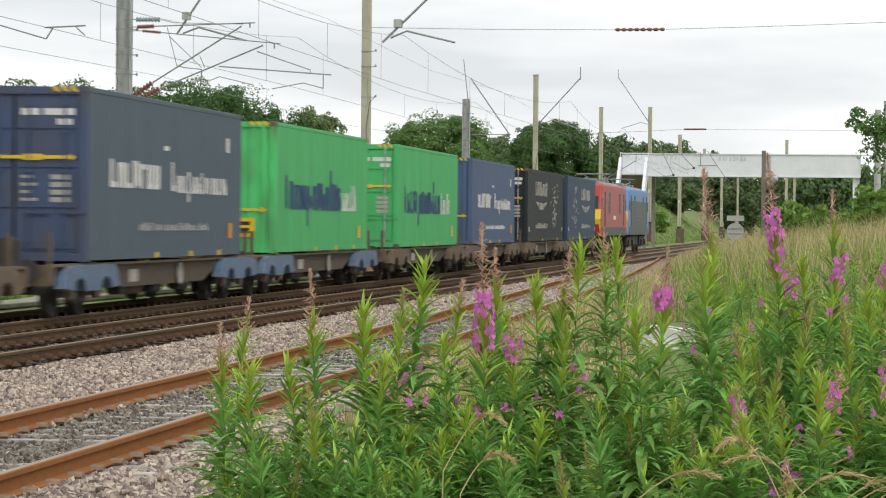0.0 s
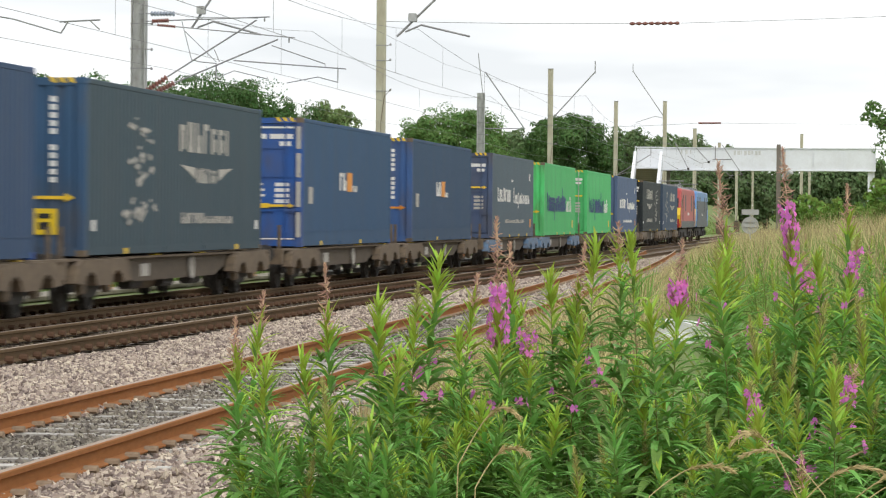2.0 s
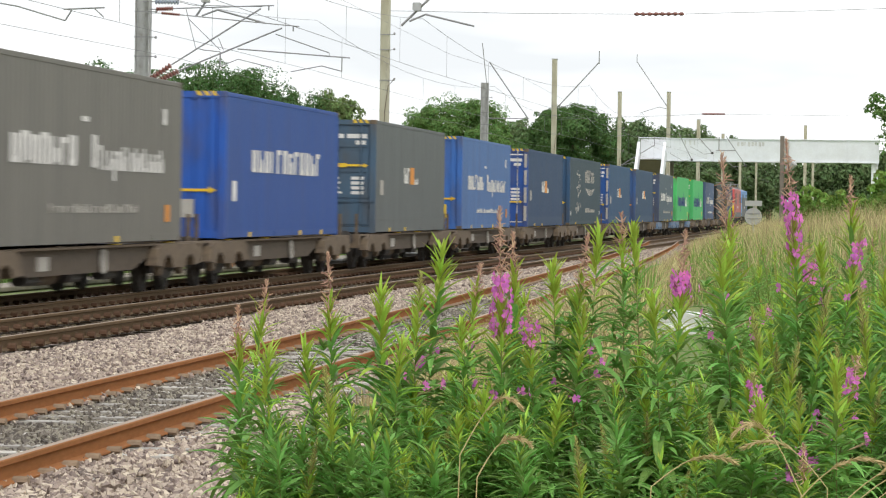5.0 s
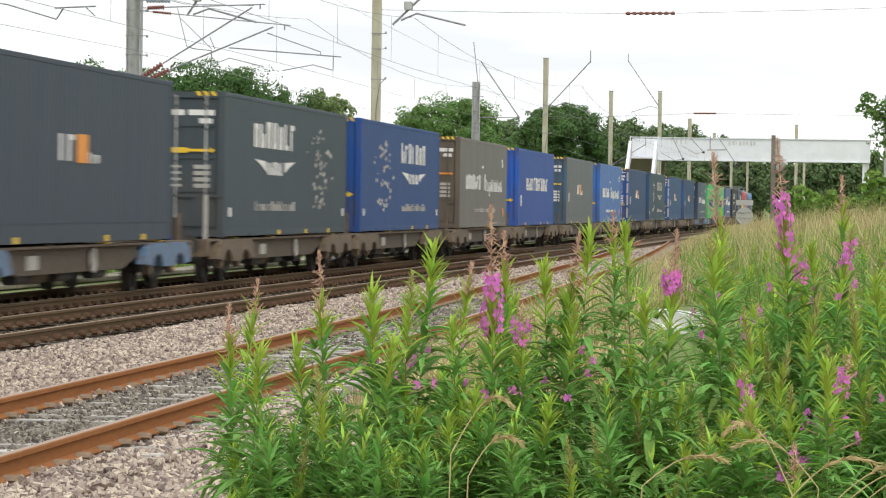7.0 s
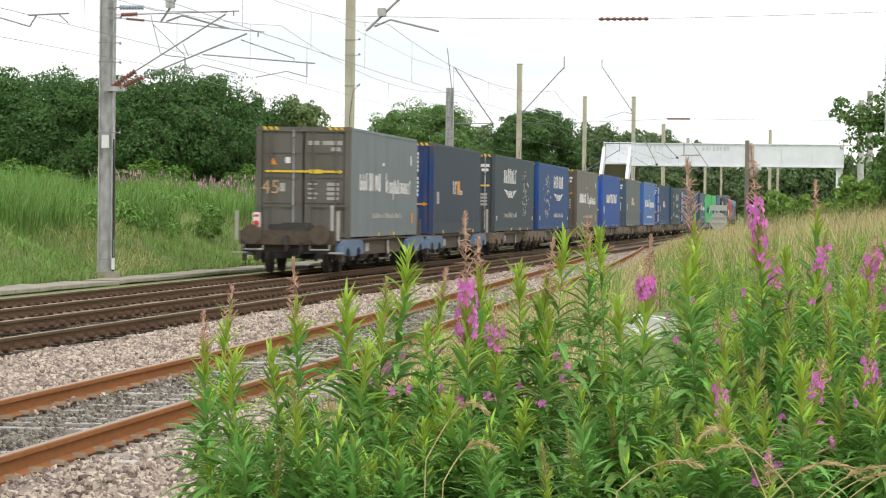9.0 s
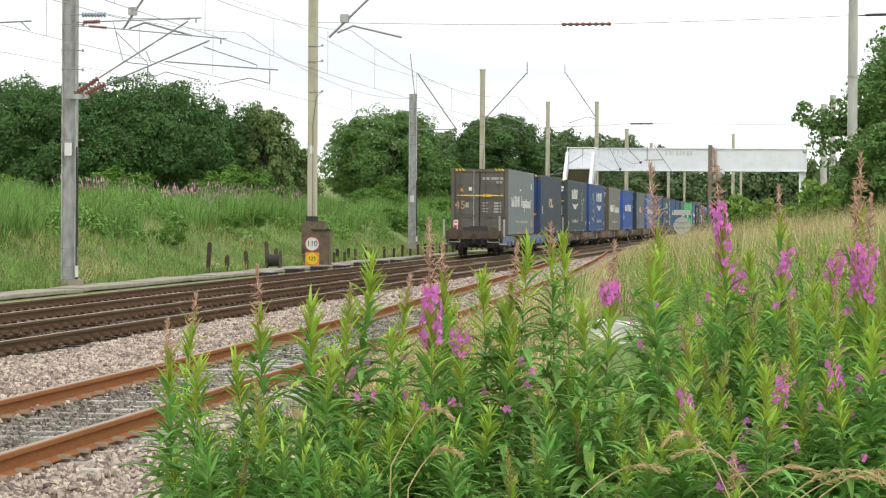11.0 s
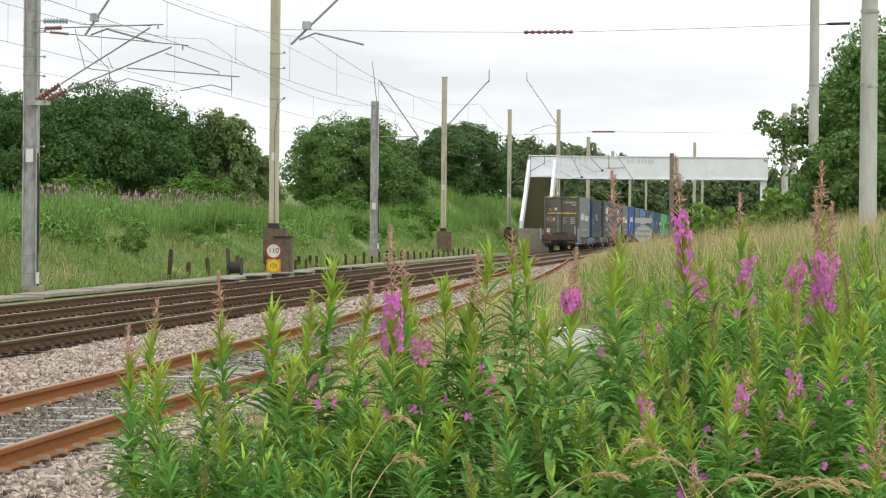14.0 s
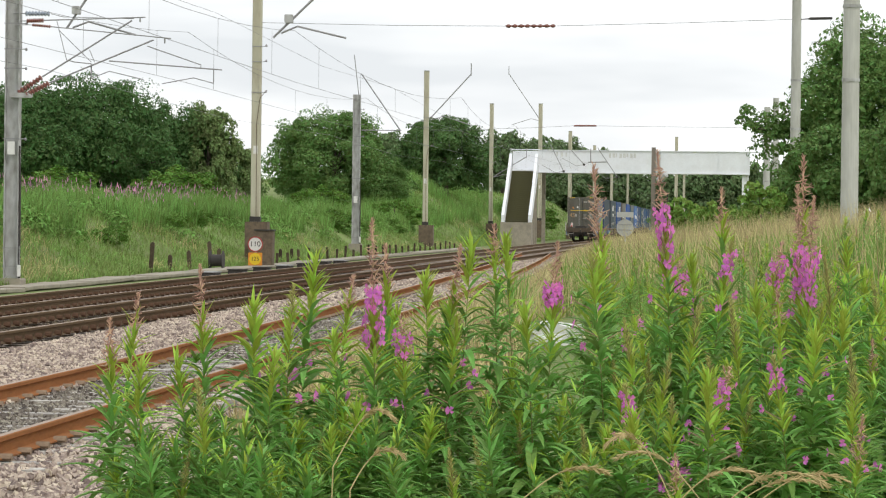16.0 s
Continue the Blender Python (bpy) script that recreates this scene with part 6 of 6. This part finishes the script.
blades("verge_stalks", "tall thin seeding grass stalks in the verge", 20000, verge_spot(22, 110, 3.0, 11.5, 1.1), 1.1, 0.0042, M_DRY, 0.3)
blades("edge_straw", "dry grass creeping over the ballast edge", 19000, verge_spot(24, 190, -0.25, 2.4, 1.3), 0.42, 0.008, M_DRY)
blades("verge_weeds", "bright green leafy weeds in the verge", 24000, clustered(verge_spot(15, 70, 2.2, 11.0), 0.5, 0.0), 0.8, 0.011, M_LEAF_YOUNG, 0.3, "weeds")


# ---- willowherb ----
def leaf_set(name, rows, material):
    """rows: foot, turn round the stem, rise at the foot in radians, bend to the tip, length, half width. Each leaf arches over and folds along its middle."""
    m = Mesh()
    shape = ((0.0, 0.12), (0.2, 0.8), (0.42, 1.0), (0.66, 0.74), (0.86, 0.36), (1.0, 0.0))
    for p, a, rise, bend, ln, wd in rows:
        out, side = Vector((math.cos(a), math.sin(a), 0)), Vector((-math.sin(a), math.cos(a), 0))
        q, last, verts = Vector(p), 0.0, []
        for u, w in shape:
            e = rise - bend * u
            q = q + (out * math.cos(e) + Vector((0, 0, math.sin(e)))) * (u - last) * ln
            last = u
            lift = (out * -math.sin(e) + Vector((0, 0, math.cos(e)))) * wd * w * 0.42
            verts += [q] if w == 0.0 else [q + side * wd * w + lift, q, q - side * wd * w + lift]
        faces = []
        for k in range(4):
            b = 3 * k
            faces += [(b, b + 3, b + 4, b + 1), (b + 1, b + 4, b + 5, b + 2)]
        m.add(verts, faces + [(12, 15, 13), (13, 15, 14)])
    return m.data(name, material)


def flower(petals, c, d, r):
    """Four notched petals round c, facing d."""
    u = d.cross(Vector((0, 0, 1))).normalized()
    v = u.cross(d)
    for j in range(4):
        b = math.pi / 4 + j * math.pi / 2 + r.gauss(0, 0.2)
        e, g = u * math.cos(b) + v * math.sin(b), v * math.cos(b) - u * math.sin(b)
        s = r.uniform(0.0095, 0.013)
        f = d * r.uniform(0.0, 0.006)
        petals.add([c, c + e * s * 0.55 + g * s * 0.42 + f * 0.5, c + e * s * 1.05 + g * s * 0.4 + f, c + e * s * 0.92 + f, c + e * s * 1.05 - g * s * 0.4 + f, c + e * s * 0.55 - g * s * 0.42 + f * 0.5],
                   [(0, 1, 2, 3), (0, 3, 4, 5)])


def willowherb(label, seed, spike=0.0, pale=False, flowers=0, zone=0.1, under=0.0, leafy=1.0, broad=1.0, stray=0, shaggy=1.0, tips=True):
    """One plant 1.2 m to its tip. spike: length of the pods and buds at the top; flowers stand in a zone that begins under them; stray: single flowers lower down."""
    r = random.Random(seed)
    t = thing("willowherb", label, "wildflower", group="willowherb in the verge")
    H = 1.2
    bend = (r.gauss(0, 0.035), r.gauss(0, 0.035))
    pt = lambda z: Vector((bend[0] * math.sin(math.pi * z / H), bend[1] * math.sin(math.pi * z / H), z))
    zs = [H * k / 8 for k in range(9)]
    part("stem", Mesh().sweep([pt(a) for a in zs], [0.0048 * (1.1 - a / H) for a in zs], 6), M_FW_STEM, t)
    crown = H - spike * 0.8 - (zone * 0.75 if flowers else 0.0)
    low, high = [], []
    n = int(100 * leafy)
    for k in range(n):
        z = 0.52 + (crown - 0.04 - 0.52) * (k / n) ** 0.74
        f = min(1.0, max(0.0, (crown - z) / 0.34))
        ln = (0.045 + 0.093 * f ** 0.8) * r.uniform(0.78, 1.18) * (0.85 + 0.15 * broad)
        rise = 1.12 - 0.68 * f + r.gauss(0, 0.15)
        sag = 0.35 + 1.0 * f + r.gauss(0, 0.28)
        row = (pt(z), k * 2.4 + r.gauss(0, 0.3), rise, sag, ln, ln * r.uniform(0.075, 0.105) * broad * (0.72 + 0.28 * f))
        (high if tips and f < 0.36 + r.gauss(0, 0.12) else low).append(row)
    for k in range((30 if spike == 0 else 16) if tips else 8):
        high.append((pt(crown - 0.07 * r.random()), r.uniform(0, 6.28), 1.2 + r.gauss(0, 0.15), r.uniform(0.1, 0.5), 0.066 * r.uniform(0.5, 1.1), 0.0042))
    for k in range(int(5 * leafy)):
        # short leafy side shoots out of the leaf axils
        a, z = r.uniform(0, 6.28), crown - r.uniform(0.12, 0.4)
        tip = pt(z) + Vector((math.cos(a), math.sin(a), 1.3)) * r.uniform(0.02, 0.045)
        for j in range(9):
            low.append((tip, r.uniform(0, 6.28), r.uniform(0.3, 1.1), r.uniform(0.3, 0.9), r.uniform(0.03, 0.065), 0.0046))
    part("foliage", leaf_set("foliage", low, M_FW_LEAF), None, t)["kind"] = "stuff"
    part("young_foliage", leaf_set("young_foliage", high, M_FW_TIP), None, t)["kind"] = "stuff"
    if spike:
        pods = Mesh()
        count = int(600 * spike)
        for k in range(count):
            g = k / count
            z = H - spike + spike * g ** 0.9
            ln = shaggy * (0.025 * (1 - g) ** 0.7 + 0.006) * r.uniform(0.65, 1.2)
            a = k * 2.4 + r.gauss(0, 0.3)
            d = Vector((math.cos(a), math.sin(a), (1.5 if pale else r.uniform(-1.5, 1.6)) if g < 0.75 else 1.6)).normalized()
            e = (d + Vector((math.cos(a) * 0.5, math.sin(a) * 0.5, r.uniform(-0.2, 0.8)))).normalized()
            pods.sweep([pt(z), pt(z) + d * ln * 0.5, pt(z) + d * ln * 0.5 + e * ln * 0.5], [0.0011, 0.0014, 0.0007], 4)
        pods.tube(pt(H - spike * 0.3), pt(H), 0.0034, 6, 0.0008)
        part("seed_spike", pods, M_FW_POD if pale else M_FW_SPIKE, t)["kind"] = "stuff"
    if flowers or stray:
        petals, buds = Mesh(), Mesh()
        for k in range(flowers + stray):
            z = H - spike - under - zone * (k / max(flowers, 1)) if k < flowers else crown - r.uniform(0.05, 0.2)
            a = k * 2.4 + r.gauss(0, 0.35)
            d = Vector((math.cos(a), math.sin(a), 0.1)).normalized()
            c = pt(z) + d * (r.uniform(0.010, 0.027) if k < flowers else r.uniform(0.05, 0.085)) + Vector((0, 0, 0.01))
            buds.tube(pt(z - 0.012), c, 0.0014, 4)
            flower(petals, c, d, r)
        part("flower_head", petals, M_FW_FLOWER, t)["kind"] = "stuff"
        part("flower_stem", buds, M_FW_SPIKE, t)["kind"] = "stuff"
    return t


GREEN, SEEDY, PALE = "leafy green willowherb not yet in flower", "willowherb gone to a reddish seed spike", "willowherb with a pale green bud spike"
KINDS = {
    "g": [willowherb(GREEN, 1), willowherb(GREEN, 2, leafy=0.8), willowherb("young willowherb with pale green tips", 3, leafy=0.9, broad=0.85)],
    "G": [willowherb("broad-leaved green willowherb with a dense leafy top", 11, leafy=1.25, broad=1.25), willowherb("broad-leaved green willowherb with a dense leafy top", 12, leafy=1.4, broad=1.1)],
    "u": [willowherb("dark leafy willowherb shoot in the shade of others", 22, leafy=1.3, broad=1.25, tips=False), willowherb("dark leafy willowherb shoot in the shade of others", 23, leafy=1.15, broad=1.1, tips=False)],
    "s": [willowherb(SEEDY, 4, 0.11), willowherb(SEEDY, 5, 0.085, leafy=0.85), willowherb(SEEDY, 13, 0.13, leafy=1.1)],
    "S": [willowherb("tall willowherb with a long shaggy seed spike", 14, 0.2, leafy=1.1, shaggy=1.5), willowherb("tall willowherb with a long shaggy seed spike", 15, 0.18, shaggy=1.4)],
    "t": [willowherb("slender willowherb with a thin reddish spike", 16, 0.07, leafy=0.9)],
    "p": [willowherb(PALE, 6, 0.12, True), willowherb(PALE, 17, 0.16, True, leafy=0.8)],
    "B": [willowherb("willowherb with a full head of magenta flowers", 7, 0.15, False, 30, 0.115, 0.0, stray=5), willowherb("willowherb with a full head of magenta flowers", 18, 0.13, False, 30, 0.12, 0.0, stray=3)],
    "b": [willowherb("willowherb with a round magenta flower head below a thin stem", 21, 0.10, False, 20, 0.05, 0.0)],
    "m": [willowherb("willowherb with a small cluster of magenta flowers", 8, 0.05, False, 13, 0.065), willowherb("willowherb with a small cluster of magenta flowers", 19, 0.04, True, 12, 0.07, stray=3)],
    "l": [willowherb("willowherb with a few magenta flowers low down", 9, 0.09, True, 0, 0.0, 0.0, 0.95, stray=9), willowherb("willowherb with a few magenta flowers low down", 20, 0.06, True, 0, stray=6)],
}
USED = {}
prng = np.random.default_rng(21)


def plant(x, y, z_top, kind):
    """The next plant of its kind, scaled to reach z_top."""
    USED[kind] = USED.get(kind, -1) + 1
    k = USED[kind]
    src = KINDS[kind][k % len(KINDS[kind])]
    z0 = ground_z(x, y) - 0.03
    s = max(0.35, (z_top - z0) / 1.2)
    w = 0.98 * min(1.0, 0.35 + 0.65 * s)
    turn = Euler((prng.normal(0, 0.006), prng.normal(0, 0.006), prng.uniform(0, 6.28)))
    if k < len(KINDS[kind]):
        src.matrix_basis = Matrix.LocRotScale((x, y, z0), turn, (w, w, s))
    else:
        copy_thing(src, Matrix.LocRotScale((x, y, z0), turn, (w / src.scale[0], w / src.scale[1], s / src.scale[2])))


# the plants that stand out: foot, distance, height of the tip, kind
SPIKES = [
    (-1.34, 7.2, 1.36, "s"), (-1.33, 7.5, 1.41, "s"), (-1.17, 7.4, 1.48, "s"), (-0.77, 7.7, 1.53, "s"), (-0.88, 7.9, 1.45, "s"),
    (-0.62, 7.8, 1.53, "s"), (-0.54, 8.2, 1.58, "t"), (-0.31, 8.6, 1.74, "S"), (0.02, 9.2, 1.69, "s"), (0.24, 9.2, 1.78, "S"),
    (-0.09, 7.4, 1.29, "p"), (0.04, 7.9, 1.41, "p"), (-0.03, 8.1, 1.39, "p"), (0.16, 7.9, 1.43, "s"), (0.29, 8.4, 1.51, "p"),
    (-0.21, 7.8, 1.36, "p"), (0.32, 7.6, 1.31, "p"), (0.30, 6.7, 1.20, "s"), (-0.06, 6.6, 1.12, "s"), (-1.10, 6.9, 1.24, "p"),
]
FLOWERS = [
    (-0.78, 7.4, 1.59, "B"), (-0.36, 7.6, 1.54, "b"), (-0.15, 8.6, 1.78, "B"), (-0.94, 7.3, 1.44, "l"), (0.22, 8.4, 1.69, "B"), (0.25, 8.3, 1.66, "B"),
    (0.18, 8.4, 1.54, "m"), (0.04, 8.8, 1.54, "m"), (-0.09, 8.8, 1.50, "m"), (-0.31, 8.1, 1.52, "l"), (-0.18, 7.2, 1.23, "m"),
    (-0.09, 7.1, 1.21, "l"), (0.05, 7.2, 1.27, "m"), (0.13, 7.4, 1.29, "m"), (0.26, 7.8, 1.40, "l"), (0.34, 7.3, 1.25, "l"),
    (-0.59, 7.7, 1.36, "l"), (0.00, 7.3, 1.29, "l"), (-0.73, 7.6, 1.36, "m"),
]
LEAFY = [
    (-1.03, 7.2, 1.38, "G"), (-1.22, 6.9, 1.26, "g"), (-0.94, 7.6, 1.48, "G"), (-0.58, 7.9, 1.52, "g"), (-0.53, 8.1, 1.53, "g"),
    (-0.43, 7.4, 1.37, "g"), (0.24, 7.5, 1.32, "G"), (0.00, 7.1, 1.25, "g"), (0.36, 8.8, 1.53, "g"), (-0.28, 8.4, 1.48, "g"),
    (-0.68, 7.8, 1.44, "g"), (-0.85, 7.3, 1.32, "g"), (-0.95, 7.0, 1.28, "g"), (0.10, 8.3, 1.41, "g"),
    (-0.05, 8.6, 1.48, "g"), (-0.75, 7.8, 1.36, "G"), (0.33, 8.0, 1.37, "G"), (-1.18, 7.1, 1.26, "g"),
]
for x, y, z, kind in SPIKES + FLOWERS + LEAFY:
    plant(x, y, z, kind)
# the lower growth that fills the clump, tops fitted to sight angles from the camera
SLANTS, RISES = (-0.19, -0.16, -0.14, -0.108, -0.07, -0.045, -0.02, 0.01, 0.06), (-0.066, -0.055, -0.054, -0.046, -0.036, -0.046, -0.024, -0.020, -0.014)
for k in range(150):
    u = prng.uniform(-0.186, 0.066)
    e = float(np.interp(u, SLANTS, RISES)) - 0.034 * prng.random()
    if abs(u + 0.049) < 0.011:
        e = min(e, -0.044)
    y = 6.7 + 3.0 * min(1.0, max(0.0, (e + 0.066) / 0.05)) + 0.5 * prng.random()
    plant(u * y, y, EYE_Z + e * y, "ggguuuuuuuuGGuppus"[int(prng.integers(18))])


def stand(name, label, spots):
    """Many plants further off, too many to pick apart, joined into one mesh. spots: x, y, top, kind."""
    verts, faces, slots, mats, base = [], [], [], [], 0
    for k, (x, y, top, kind) in enumerate(spots):
        src = KINDS[kind][k % len(KINDS[kind])]
        z0 = ground_z(x, y) - 0.03
        s = (top - z0) / 1.2
        w = 0.35 + 0.65 * s
        a = prng.uniform(0, 6.28)
        c, d = math.cos(a) * w, math.sin(a) * w
        turn = np.array([[c, -d, 0], [d, c, 0], [0, 0, s]])
        for piece in src.children:
            me = piece.data
            co = np.empty(len(me.vertices) * 3)
            me.vertices.foreach_get("co", co)
            verts.append(co.reshape(-1, 3) @ turn.T + np.array([x, y, z0]))
            if me.materials[0] not in mats:
                mats.append(me.materials[0])
            faces += [tuple(i + base for i in p.vertices) for p in me.polygons]
            slots += [mats.index(me.materials[0])] * len(me.polygons)
            base += len(me.vertices)
    joined = bpy.data.meshes.new(name)
    joined.from_pydata(np.concatenate(verts).tolist(), [], faces)
    for m in mats:
        joined.materials.append(m)
    joined.polygons.foreach_set("material_index", slots)
    joined.update()
    return tagged(new(name, joined), label, "wildflowers", kind="stuff")


SPOTS = []
while len(SPOTS) < 210:
    y = 9.6 + 24 * prng.random() ** 1.5
    u = prng.uniform(-0.040, 0.085)
    if abs(u + 0.046) > 0.014:
        SPOTS.append((u * y, y, ground_z(u * y, y) + prng.uniform(0.6, 0.95), "ggggsspppgmlg"[int(prng.integers(13))]))
stand("willowherb_stand", "dense stand of willowherb further along the verge", SPOTS)


# pink willowherb drift on the far bank
def drift_spot():
    y = 108 + 34 * rng.random()
    x = -20.4 - 5.5 * rng.random() ** 1.3
    return x, y, ground_z(x, y) + 0.85 + 0.45 * rng.random()


blades("willowherb_drift", "drift of pink flowering willowherb on the bank", 620, clustered(drift_spot, 0.5, 0.0), 0.2, 0.018, surface("faded_pink_spikes", (0.50, 0.24, 0.36), 0.8, spread=0.2, bump=0, by_island=0.4), 0.2, "wildflowers")


# ---- arching seed heads in front ----
def seed_stalk(x, y, z, dx, dz, turn):
    t = thing("grass_stalk", "arching straw coloured grass stalk with ripe seed head", "grass", pose(x, y, z, 0, 0, turn), "ripe grass stalks in front")
    pts = []
    for k in range(15):
        a = k / 14
        pts.append(Vector((dx * a, 0.02 * math.sin(a * 5), dz * math.sin(a * 2.1) * 1.15)))
    stalk = Mesh().sweep([pts[0] - Vector((0.02, 0, 0.75))] + pts, 0.0013, 5)
    part("stalk", stalk, M_STRAW, t)
    seeds = Mesh()
    r = random.Random(int((x + 9) * 100))
    for k in range(80):
        a = 0.42 + 0.58 * k / 80
        i = min(int(a * 14), 13)
        p = pts[i].lerp(pts[i + 1], a * 14 - i)
        along = (pts[i + 1] - pts[i]).normalized()
        d = (along + Vector((r.gauss(0, 0.3), r.gauss(0, 0.3), r.gauss(-0.1, 0.3)))).normalized()
        seeds.lathe(p, d, [(0, 0.0005), (0.005, 0.0012), (0.011, 0.001), (0.017, 0.0003)], 5)
    part("seed_head", seeds, M_STRAW, t)["kind"] = "stuff"


for sx, sy, sz, dx, dz, turn in ((-0.74, 6.35, 1.10, 0.12, 0.10, 0), (-0.70, 6.3, 1.06, 0.10, 0.07, 10), (-0.36, 6.3, 1.05, 0.16, 0.055, 0), (-0.07, 6.3, 1.04, -0.13, 0.12, 0), (-0.10, 6.3, 1.0, 0.20, 0.10, 0),
                                 (0.02, 6.25, 1.02, 0.2, 0.07, 5), (-0.02, 6.35, 1.05, -0.16, 0.08, 0), (0.08, 6.3, 1.04, 0.18, 0.06, -5), (-0.04, 6.2, 0.98, 0.26, 0.12, 0)):
    seed_stalk(sx, sy, sz, dx, dz, turn)


# ---- movement ----
def motions():
    """The train runs away along the far track; a cover added to the signal hides its lens later."""
    for ob, ahead, z in TRAIN:
        rows = []
        for k in range(17):
            t = float(k)
            y = -166.24 + 28.45 * t + 0.0105 * t * t + ahead
            rows.append((t, pose(down_x(y), y, z, 0, 0, heading(down_x, y))))
        walk(ob, rows)
    # the added cover drops over the still lit lens, so the signal looks dark
    up, down = pose(0.29, -0.24, 2.37), pose(0.29, -0.24, 2.1)
    walk(vane, [(0.0, up), (10.0, up), (10.6, down), (16.0, down)])


motions()
